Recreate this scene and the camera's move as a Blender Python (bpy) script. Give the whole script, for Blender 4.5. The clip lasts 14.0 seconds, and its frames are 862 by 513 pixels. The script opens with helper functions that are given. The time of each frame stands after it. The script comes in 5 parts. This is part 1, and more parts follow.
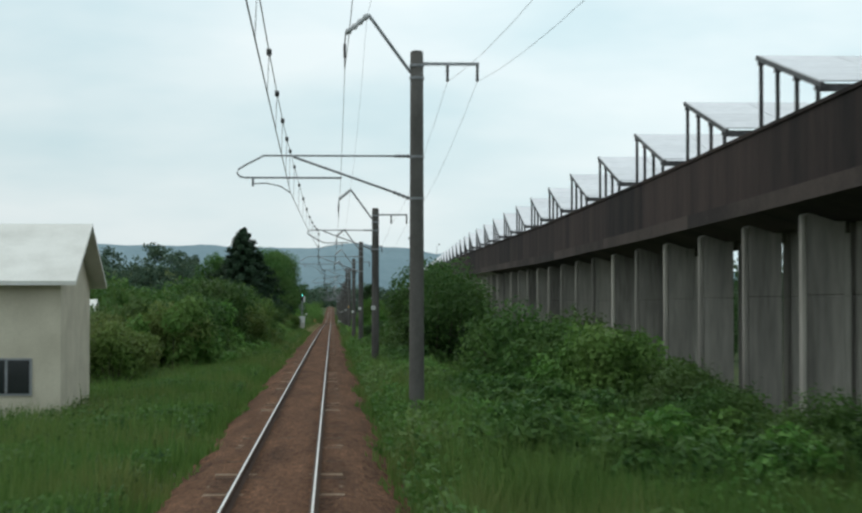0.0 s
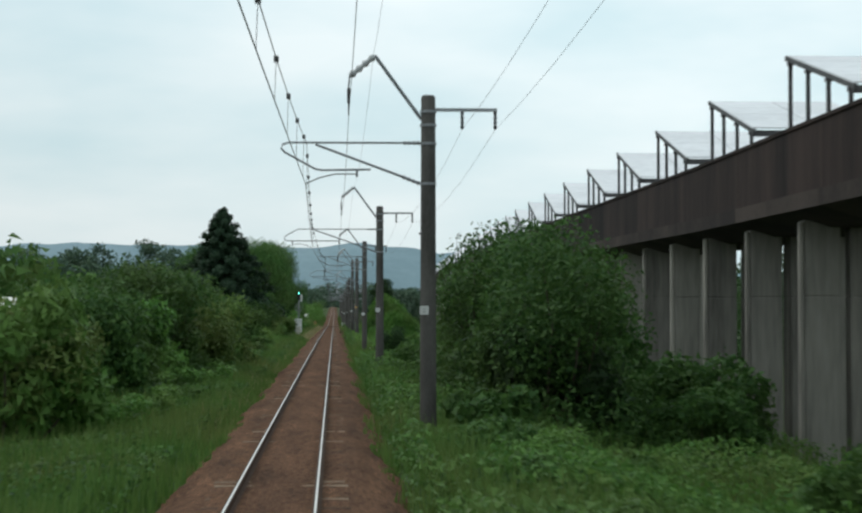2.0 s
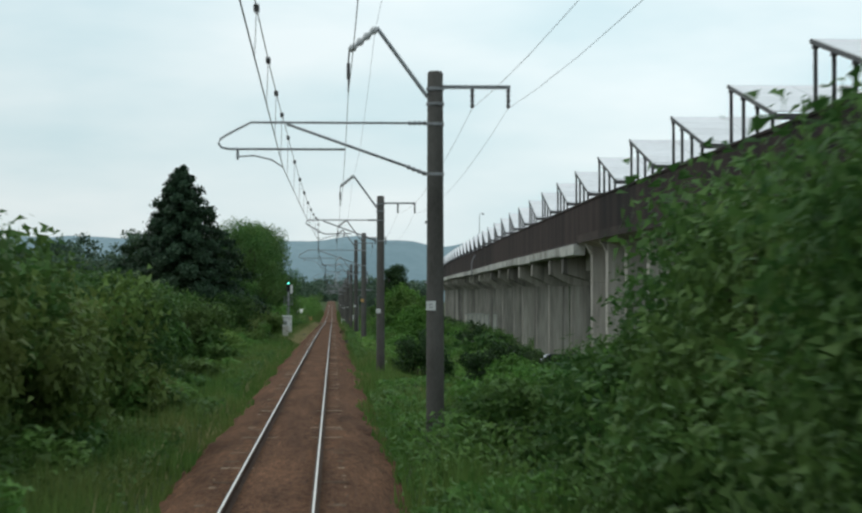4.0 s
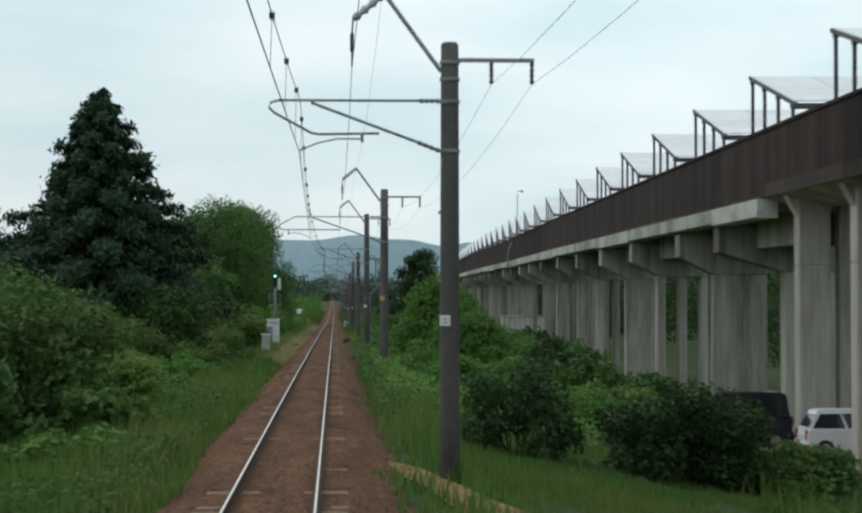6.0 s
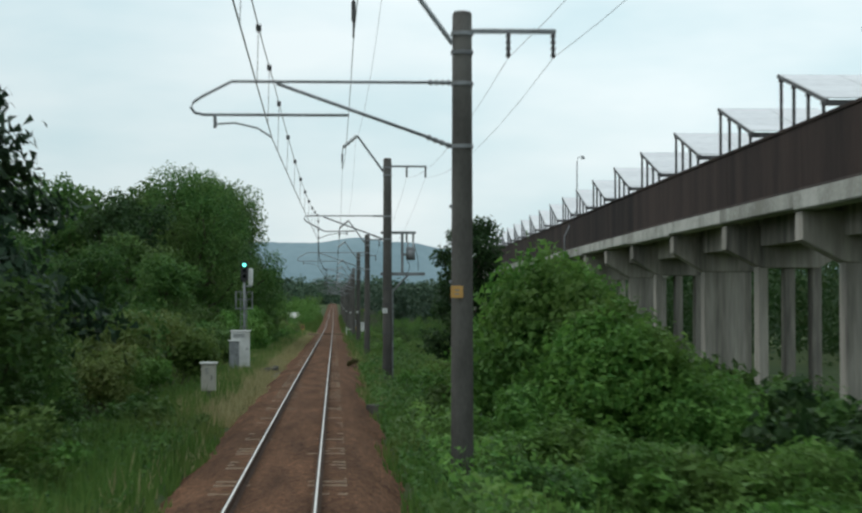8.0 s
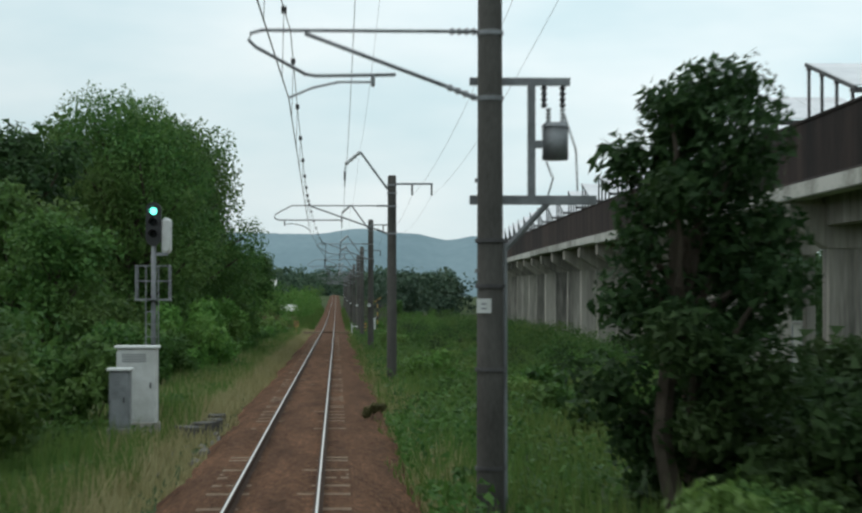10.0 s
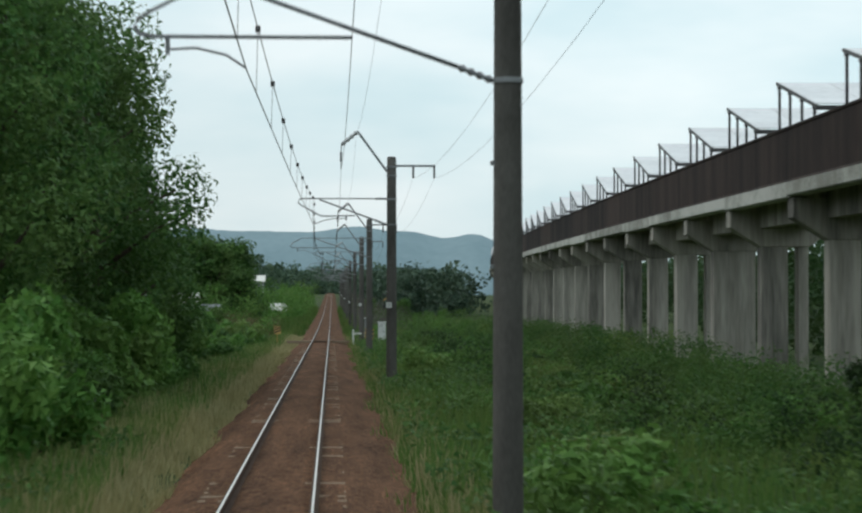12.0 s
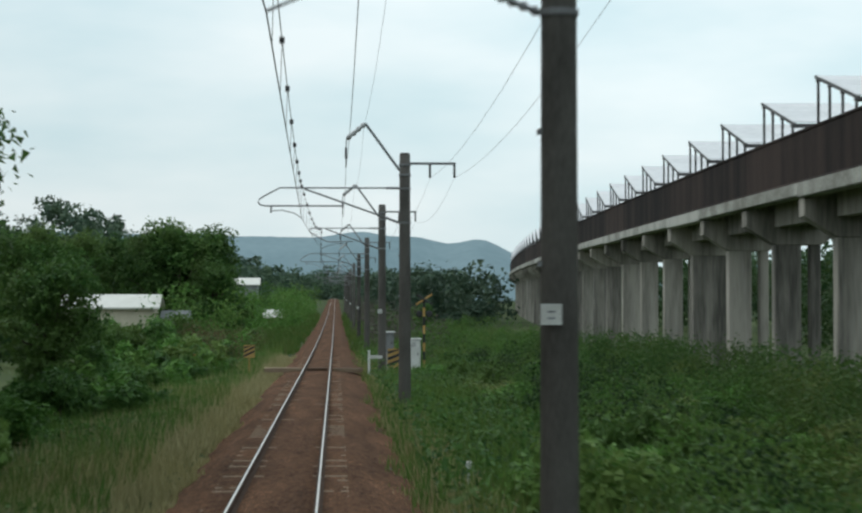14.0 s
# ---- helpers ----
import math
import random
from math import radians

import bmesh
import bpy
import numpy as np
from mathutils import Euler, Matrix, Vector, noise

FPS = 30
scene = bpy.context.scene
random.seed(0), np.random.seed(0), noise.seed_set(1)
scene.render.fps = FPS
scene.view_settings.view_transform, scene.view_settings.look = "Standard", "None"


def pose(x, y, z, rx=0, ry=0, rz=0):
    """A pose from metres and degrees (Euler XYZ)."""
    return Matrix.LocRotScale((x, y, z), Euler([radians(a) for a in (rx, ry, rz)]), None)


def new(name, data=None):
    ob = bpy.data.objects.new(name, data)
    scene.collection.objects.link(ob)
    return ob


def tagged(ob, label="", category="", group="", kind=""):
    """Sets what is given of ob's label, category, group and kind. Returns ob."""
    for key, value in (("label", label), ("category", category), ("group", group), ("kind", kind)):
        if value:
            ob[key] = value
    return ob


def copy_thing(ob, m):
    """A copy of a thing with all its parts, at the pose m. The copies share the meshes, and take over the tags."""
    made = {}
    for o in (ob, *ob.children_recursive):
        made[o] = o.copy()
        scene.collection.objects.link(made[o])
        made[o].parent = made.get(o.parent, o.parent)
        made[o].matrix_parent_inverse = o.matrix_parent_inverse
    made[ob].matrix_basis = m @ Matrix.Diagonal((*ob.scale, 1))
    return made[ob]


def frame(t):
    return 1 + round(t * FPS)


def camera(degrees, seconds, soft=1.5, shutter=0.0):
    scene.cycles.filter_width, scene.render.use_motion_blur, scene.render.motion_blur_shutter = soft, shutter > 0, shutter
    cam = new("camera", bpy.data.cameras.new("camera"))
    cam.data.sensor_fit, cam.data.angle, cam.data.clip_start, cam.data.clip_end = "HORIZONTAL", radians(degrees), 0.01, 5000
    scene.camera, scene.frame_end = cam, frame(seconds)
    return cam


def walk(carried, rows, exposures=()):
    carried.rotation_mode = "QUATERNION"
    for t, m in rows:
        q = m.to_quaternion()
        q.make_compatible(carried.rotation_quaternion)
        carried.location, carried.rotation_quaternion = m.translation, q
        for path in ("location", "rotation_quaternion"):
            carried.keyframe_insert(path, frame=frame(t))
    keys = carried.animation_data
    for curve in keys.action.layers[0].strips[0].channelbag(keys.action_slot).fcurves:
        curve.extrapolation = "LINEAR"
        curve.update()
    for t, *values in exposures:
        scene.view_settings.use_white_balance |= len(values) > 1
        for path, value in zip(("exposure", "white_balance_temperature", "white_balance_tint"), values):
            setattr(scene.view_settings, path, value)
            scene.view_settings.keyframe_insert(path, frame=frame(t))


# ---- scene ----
# ---------- the line's profile and the camera: a train running at a steady pace along a straight single track ----------
SPEED = 24.85                 # metres a second
EYE_X, EYE_H = 0.80, 2.50     # beside the track's middle, above the rail tops
GRADE_Y = [-100, 0, 75, 150, 200, 261, 323, 420, 520, 700, 1000, 1400, 9000]
GRADE = [.0061, .0061, .0042, .0033, .0033, .0014, .0003, 0, .006, .012, .014, 0, 0]
_ys = np.arange(-100, 1500, 1.0)
_gs = np.interp(_ys, GRADE_Y, GRADE)
_zs = np.concatenate([[0], np.cumsum((_gs[1:] + _gs[:-1]) / 2)])
_zs -= np.interp(0, _ys, _zs)


def rail_z(y):
    """Height of the rail tops along the line."""
    return np.interp(y, _ys, _zs)


def grade(y):
    return float(np.interp(y, GRADE_Y, GRADE))


cam = camera(24.57, 14.0, soft=2.4, shutter=0.3)
# the car body's slow sway: seconds, degrees to the left, degrees upwards
SWAY = [(0.0, -.036, .000), (0.5, .014, .016), (1.0, .040, .020), (1.5, -.014, .087), (2.0, .040, .080), (2.5, -.024, .103), (3.0, .068, -.062), (3.3, -.025, -.075),
        (4.3, .000, -.030), (5.3, -.040, -.022), (5.5, .000, -.016), (6.0, .044, -.016), (6.5, -.024, -.024), (7.0, .056, -.024), (7.5, .070, .000), (8.0, .032, .080),
        (9.2, .050, .000), (10.3, .100, -.080), (10.5, .075, -.080), (11.0, -.070, -.080), (11.5, .064, .000), (12.0, -.032, -.048), (12.5, -.016, .016),
        (13.0, .070, .095), (13.5, -.016, .125), (14.0, .070, .160)]
ROWS = []
for t, left, up in SWAY:
    y = SPEED * t
    ROWS.append((t, pose(EYE_X, y, float(rail_z(y)) + EYE_H, 90 + 1.40 + math.degrees(grade(y)) + up, 0, -2.83 + left)))
walk(cam, ROWS)

# ---------- overcast sky and a soft, wide sun ----------
SUN_EL, SUN_AZ = radians(52), radians(285)
world = bpy.data.worlds.new("overcast_sky")
scene.world = world
world.use_nodes = True
wn, wl = world.node_tree.nodes, world.node_tree.links
bg = wn["Background"]
sky = wn.new("ShaderNodeTexSky")
sky.sky_type, sky.sun_disc, sky.sun_elevation, sky.sun_rotation = "NISHITA", False, SUN_EL, SUN_AZ
sky.air_density, sky.dust_density = 1.0, 3.0
dim = wn.new("ShaderNodeMix")
dim.data_type, dim.blend_type = "RGBA", "MULTIPLY"
dim.inputs[0].default_value = 1.0
dim.inputs[7].default_value = (0.10, 0.10, 0.10, 1)
wl.new(sky.outputs[0], dim.inputs[6])
tc = wn.new("ShaderNodeTexCoord")
mp = wn.new("ShaderNodeMapping")
mp.inputs["Scale"].default_value = (5, 5, 16)
cl = wn.new("ShaderNodeTexNoise")
cl.inputs["Scale"].default_value, cl.inputs["Detail"].default_value, cl.inputs["Roughness"].default_value = 1.3, 4, 0.5
ramp = wn.new("ShaderNodeValToRGB")
ramp.color_ramp.elements[0].position, ramp.color_ramp.elements[0].color = 0.32, (0.71, 0.90, 0.95, 1)
ramp.color_ramp.elements[1].position, ramp.color_ramp.elements[1].color = 0.68, (0.94, 1.05, 1.07, 1)
wl.new(tc.outputs["Generated"], mp.inputs[0])
wl.new(mp.outputs[0], cl.inputs["Vector"])
wl.new(cl.outputs[0], ramp.inputs[0])
mixc = wn.new("ShaderNodeMix")
mixc.data_type = "RGBA"
mixc.inputs[0].default_value = 0.85
wl.new(dim.outputs[2], mixc.inputs[6])
wl.new(ramp.outputs[0], mixc.inputs[7])
# an overcast sky is dimmer towards the horizon and a little brighter towards the hidden sun
dirn = wn.new("ShaderNodeVectorMath")
dirn.operation = "DOT_PRODUCT"
dirn.inputs[1].default_value = (.55, 0, 1.1)
wl.new(tc.outputs["Generated"], dirn.inputs[0])
rise = wn.new("ShaderNodeMapRange")
rise.inputs[1].default_value, rise.inputs[2].default_value, rise.inputs[3].default_value, rise.inputs[4].default_value = -.12, .22, .82, 1.06
wl.new(dirn.outputs["Value"], rise.inputs[0])
fade = wn.new("ShaderNodeVectorMath")
fade.operation = "SCALE"
wl.new(mixc.outputs[2], fade.inputs[0])
wl.new(rise.outputs[0], fade.inputs["Scale"])
wl.new(fade.outputs[0], bg.inputs[0])
bg.inputs[1].default_value = 1.0
sun_data = bpy.data.lights.new("sun", "SUN")
sun_data.energy, sun_data.angle, sun_data.color = 0.5, radians(25), (1.0, 0.99, 0.95)
sun = new("sun", sun_data)
sun.rotation_euler = (radians(90) - SUN_EL, 0, -SUN_AZ + math.pi)


# ---------- materials ----------
def surf(name, dark, light, scale=4.0, fine=40.0, rough=0.8, bump=0.3, metal=0.0, stretch=(1, 1, 1), spread=0.25, contrast=(0.3, 0.7)):
    """A weathered surface: broad stains and fine grain between two colours, with relief; each object differs a little."""
    m = bpy.data.materials.new(name)
    m.use_nodes = True
    n, l = m.node_tree.nodes, m.node_tree.links
    p = n["Principled BSDF"]
    c = n.new("ShaderNodeTexCoord")
    info = n.new("ShaderNodeObjectInfo")
    mapn = n.new("ShaderNodeMapping")
    mapn.inputs["Scale"].default_value = stretch
    sc = n.new("ShaderNodeVectorMath")
    sc.operation = "SCALE"
    sc.inputs[0].default_value = (37, 19, 11)
    l.new(info.outputs["Random"], sc.inputs["Scale"])
    l.new(sc.outputs[0], mapn.inputs["Location"])
    l.new(c.outputs["Object"], mapn.inputs[0])
    a = n.new("ShaderNodeTexNoise")
    a.inputs["Scale"].default_value, a.inputs["Detail"].default_value, a.inputs["Roughness"].default_value = scale, 6, 0.6
    b = n.new("ShaderNodeTexNoise")
    b.inputs["Scale"].default_value, b.inputs["Detail"].default_value = fine, 3
    l.new(mapn.outputs[0], a.inputs["Vector"])
    l.new(mapn.outputs[0], b.inputs["Vector"])
    add = n.new("ShaderNodeMath")
    add.operation = "MULTIPLY_ADD"
    add.inputs[1].default_value = 0.35
    l.new(b.outputs[0], add.inputs[0])
    sub = n.new("ShaderNodeMath")
    sub.operation = "MULTIPLY_ADD"
    sub.inputs[1].default_value, sub.inputs[2].default_value = spread, -0.175 - spread / 2
    l.new(info.outputs["Random"], sub.inputs[0])
    s2 = n.new("ShaderNodeMath")
    l.new(a.outputs[0], s2.inputs[0])
    l.new(sub.outputs[0], s2.inputs[1])
    l.new(s2.outputs[0], add.inputs[2])
    r = n.new("ShaderNodeValToRGB")
    r.color_ramp.elements[0].position, r.color_ramp.elements[0].color = contrast[0], (*dark, 1)
    r.color_ramp.elements[1].position, r.color_ramp.elements[1].color = contrast[1], (*light, 1)
    l.new(add.outputs[0], r.inputs[0])
    l.new(r.outputs[0], p.inputs["Base Color"])
    p.inputs["Roughness"].default_value, p.inputs["Metallic"].default_value = rough, metal
    p.inputs["Specular IOR Level"].default_value = 0.12 if rough >= .85 else 0.5
    if bump:
        bn = n.new("ShaderNodeBump")
        bn.inputs["Strength"].default_value, bn.inputs["Distance"].default_value = bump, 0.02
        l.new(add.outputs[0], bn.inputs["Height"])
        l.new(bn.outputs[0], p.inputs["Normal"])
    return m


def leafy(name, dark, light, warm, through_light=0.35, rough=0.55):
    """Foliage: every leaf its own shade, broad patches of warmer growth, some light passing through."""
    m = bpy.data.materials.new(name)
    m.use_nodes = True
    n, l = m.node_tree.nodes, m.node_tree.links
    p = n["Principled BSDF"]
    geo = n.new("ShaderNodeNewGeometry")
    info = n.new("ShaderNodeObjectInfo")
    r = n.new("ShaderNodeValToRGB")
    r.color_ramp.elements[0].color, r.color_ramp.elements[1].color = (*dark, 1), (*light, 1)
    l.new(geo.outputs["Random Per Island"], r.inputs[0])
    nz = n.new("ShaderNodeTexNoise")
    nz.inputs["Scale"].default_value, nz.inputs["Detail"].default_value = 0.22, 3
    l.new(geo.outputs["Position"], nz.inputs["Vector"])
    rr = n.new("ShaderNodeMapRange")
    rr.inputs[1].default_value, rr.inputs[2].default_value, rr.inputs[4].default_value = 0.45, 0.70, 0.8
    l.new(nz.outputs[0], rr.inputs[0])
    mx = n.new("ShaderNodeMix")
    mx.data_type = "RGBA"
    mx.inputs[7].default_value = (*warm, 1)
    l.new(rr.outputs[0], mx.inputs[0])
    l.new(r.outputs[0], mx.inputs[6])
    hv = n.new("ShaderNodeHueSaturation")
    vm = n.new("ShaderNodeMapRange")
    vm.inputs[3].default_value, vm.inputs[4].default_value = 0.75, 1.25
    l.new(info.outputs["Random"], vm.inputs[0])
    l.new(vm.outputs[0], hv.inputs["Value"])
    l.new(mx.outputs[2], hv.inputs["Color"])
    l.new(hv.outputs[0], p.inputs["Base Color"])
    p.inputs["Roughness"].default_value = rough
    p.inputs["Specular IOR Level"].default_value = 0.15
    tr = n.new("ShaderNodeBsdfTranslucent")
    l.new(hv.outputs[0], tr.inputs[0])
    ms = n.new("ShaderNodeMixShader")
    ms.inputs[0].default_value = through_light
    l.new(p.outputs[0], ms.inputs[1])
    l.new(tr.outputs[0], ms.inputs[2])
    l.new(ms.outputs[0], n["Material Output"].inputs["Surface"])
    return m


def gravel(name, dark, light, size=16.0):
    """Crushed stone: every stone its own shade, dark gaps, broad rusty stains along the line."""
    m = bpy.data.materials.new(name)
    m.use_nodes = True
    n, l = m.node_tree.nodes, m.node_tree.links
    p = n["Principled BSDF"]
    geo = n.new("ShaderNodeNewGeometry")
    v = n.new("ShaderNodeTexVoronoi")
    v.inputs["Scale"].default_value = size
    l.new(geo.outputs["Position"], v.inputs["Vector"])
    sep = n.new("ShaderNodeSeparateColor")
    l.new(v.outputs["Color"], sep.inputs[0])
    r = n.new("ShaderNodeValToRGB")
    r.color_ramp.elements[0].color, r.color_ramp.elements[1].color = (*dark, 1), (*light, 1)
    l.new(sep.outputs[0], r.inputs[0])
    mp = n.new("ShaderNodeMapping")
    mp.inputs["Scale"].default_value = (1.6, .22, 1)
    l.new(geo.outputs["Position"], mp.inputs[0])
    nz = n.new("ShaderNodeTexNoise")
    nz.inputs["Scale"].default_value, nz.inputs["Detail"].default_value = 1.1, 5
    l.new(mp.outputs[0], nz.inputs["Vector"])
    st = n.new("ShaderNodeMapRange")
    st.inputs[1].default_value, st.inputs[2].default_value, st.inputs[3].default_value, st.inputs[4].default_value = .3, .7, .62, 1.35
    l.new(nz.outputs[0], st.inputs[0])
    gap = n.new("ShaderNodeMapRange")
    gap.inputs[1].default_value, gap.inputs[2].default_value, gap.inputs[3].default_value, gap.inputs[4].default_value = .25, .75, 1.12, .55
    l.new(v.outputs["Distance"], gap.inputs[0])
    mul = n.new("ShaderNodeMath")
    mul.operation = "MULTIPLY"
    l.new(st.outputs[0], mul.inputs[0])
    l.new(gap.outputs[0], mul.inputs[1])
    hv = n.new("ShaderNodeHueSaturation")
    l.new(mul.outputs[0], hv.inputs["Value"])
    l.new(r.outputs[0], hv.inputs["Color"])
    l.new(hv.outputs[0], p.inputs["Base Color"])
    p.inputs["Roughness"].default_value, p.inputs["Specular IOR Level"].default_value = .95, .1
    bn = n.new("ShaderNodeBump")
    bn.inputs["Strength"].default_value, bn.inputs["Distance"].default_value = .8, .03
    bn.invert = True
    l.new(v.outputs["Distance"], bn.inputs["Height"])
    l.new(bn.outputs[0], p.inputs["Normal"])
    return m


SOIL = surf("soil_and_undergrowth", (.020, .040, .012), (.075, .095, .032), .05, 2.5, .95, .6, spread=0)
BALLAST = gravel("rusty_ballast", (.070, .032, .017), (.205, .106, .060))
DIRT = surf("bare_orange_soil", (.13, .075, .035), (.26, .16, .08), 1.2, 20, .95, .6)
SLEEPER = surf("sleeper_timber", (.075, .046, .030), (.25, .185, .13), 1.5, 30, .9, .5, stretch=(1, 6, 6), spread=1.0)
RAIL = surf("worn_rail_head", (.58, .55, .51), (.76, .73, .68), 2, 60, .38, .05, .3)
RAIL_SIDE = surf("rusty_rail_web", (.055, .032, .022), (.10, .06, .042), 3, 50, .85, .2)
POLE = surf("aged_pole_concrete", (.058, .054, .049), (.125, .118, .108), 1.3, 30, .85, .3, stretch=(1, 1, .35))
STEEL = surf("galvanised_steel", (.17, .175, .18), (.30, .31, .32), 3, 50, .55, .1, .3)
DARKSTEEL = surf("dark_weathered_steel", (.045, .043, .043), (.10, .095, .095), 3, 50, .6, .15, .2)
WIRE = surf("weathered_copper_wire", (.12, .125, .125), (.18, .185, .18), 3, 50, .6, 0)
PORCELAIN = surf("grey_porcelain", (.35, .36, .36), (.5, .5, .5), 5, 50, .25, 0)
CONCRETE = surf("weathered_concrete", (.110, .103, .092), (.42, .385, .338), .9, 8, .9, .2, stretch=(1, 1, .09), contrast=(.26, .66))
OLDCONCRETE = surf("aged_concrete", (.17, .158, .140), (.46, .425, .375), .8, 8, .9, .2, stretch=(1, 1, .12), contrast=(.22, .68))
FASCIA = surf("pale_concrete", (.24, .235, .205), (.50, .49, .45), .7, 12, .9, .2, stretch=(1, .5, .6), contrast=(.32, .62))
DARKPIER = surf("sooty_aged_concrete", (.095, .088, .079), (.320, .296, .260), .8, 8, .9, .2, stretch=(1, 1, .12), contrast=(.22, .70))
# Stain and under-deck shade are both put into this dark colour.
STAINED_SHADED = surf("dark_stained_concrete", (.030, .024, .022), (.075, .058, .050), .35, 10, .9, .3, stretch=(1, .6, .6))
RUSTWALL = surf("rust_brown_wall", (.012, .0096, .0090), (.052, .035, .030), .55, 9, .85, .3, stretch=(1, 1, .14))
# Near-white base colour stands in for the sky mirrored in the panels.
SKYPALE_PV = surf("solar_glass", (.60, .59, .60), (.74, .73, .74), 2, 30, .45, 0)
WHITE = surf("white_enamel", (.55, .55, .52), (.74, .74, .72), 3, 40, .5, .05)
BEIGE = surf("beige_painted_metal", (.42, .40, .34), (.58, .56, .50), 2, 30, .6, .1)
YELLOW = surf("faded_yellow_paint", (.38, .22, .06), (.54, .34, .11), 3, 40, .6, .05)
BLACK = surf("black_paint", (.012, .012, .012), (.03, .03, .03), 3, 40, .5, .05)
ORANGE = surf("orange_plate", (.55, .30, .08), (.66, .38, .12), 3, 40, .6, 0)
BARK = surf("bark", (.045, .035, .026), (.11, .09, .07), 3, 25, .95, .8, stretch=(1, 1, .3))
PLASTER = surf("cream_plaster", (.50, .45, .35), (.66, .60, .48), .8, 20, .9, .1)
ROOF_PALE = surf("pale_metal_roof", (.55, .53, .48), (.72, .70, .65), .8, 20, .6, .1)
ROOF_GREY = surf("grey_tile_roof", (.12, .13, .14), (.22, .23, .24), 1.2, 20, .7, .3)
CAR_WHITE = surf("white_car_paint", (.62, .63, .64), (.72, .73, .74), 1, 20, .25, 0)
CAR_DARK = surf("dark_blue_car_paint", (.012, .014, .02), (.022, .024, .034), 1, 20, .2, 0)
RUBBER = surf("tyre_rubber", (.015, .015, .015), (.03, .03, .03), 4, 40, .9, .2)
DARKGLASS = surf("dark_window_glass", (.012, .014, .016), (.02, .022, .025), 1, 10, .08, 0)
REDLENS = surf("red_lamp_lens", (.25, .02, .015), (.35, .03, .02), 1, 10, .2, 0)
LEAF = leafy("shrub_leaves", (.035, .092, .023), (.088, .172, .041), (.104, .150, .042))
LEAF_LIGHT = leafy("young_leaves", (.056, .150, .028), (.128, .256, .055), (.148, .206, .060))
LEAF_TREE = leafy("tree_leaves", (.042, .114, .030), (.104, .206, .050), (.122, .168, .050))
LEAF_DARK = leafy("dark_evergreen_leaves", (.020, .048, .016), (.045, .088, .028), (.055, .080, .026))
NEEDLE = leafy("cedar_needles", (.020, .050, .026), (.044, .088, .042), (.048, .078, .034), .2)
GRASS = leafy("grass_blades", (.062, .136, .028), (.124, .206, .050), (.165, .186, .060))
TWIG = leafy("bare_brown_twigs", (.060, .052, .045), (.120, .105, .090), (.085, .085, .060), .1)
DRYGRASS = leafy("dry_grass_blades", (.28, .255, .12), (.48, .43, .23), (.36, .32, .15))
OLIVE = leafy("olive_leaves", (.058, .110, .024), (.122, .190, .046), (.150, .165, .055))
FRESH = leafy("fresh_shoots", (.060, .160, .030), (.142, .280, .056), (.165, .230, .062), .42)
BROWNLEAF = leafy("brownish_leaves", (.085, .078, .036), (.155, .135, .062), (.125, .130, .050))
# Distant woods: haze is mixed into the leaf colour, bluer and paler.
HAZY_FARLEAF = leafy("distant_woods", (.045, .085, .060), (.085, .135, .082), (.095, .135, .075), .2)


def lamp_glow(name, col, power):
    m = bpy.data.materials.new(name)
    m.use_nodes = True
    p = m.node_tree.nodes["Principled BSDF"]
    p.inputs["Base Color"].default_value = (*col, 1)
    p.inputs["Emission Color"].default_value = (*col, 1)
    p.inputs["Emission Strength"].default_value = power
    return m


GREENLAMP = lamp_glow("green_signal_light", (.15, 1.0, .75), 3.0)


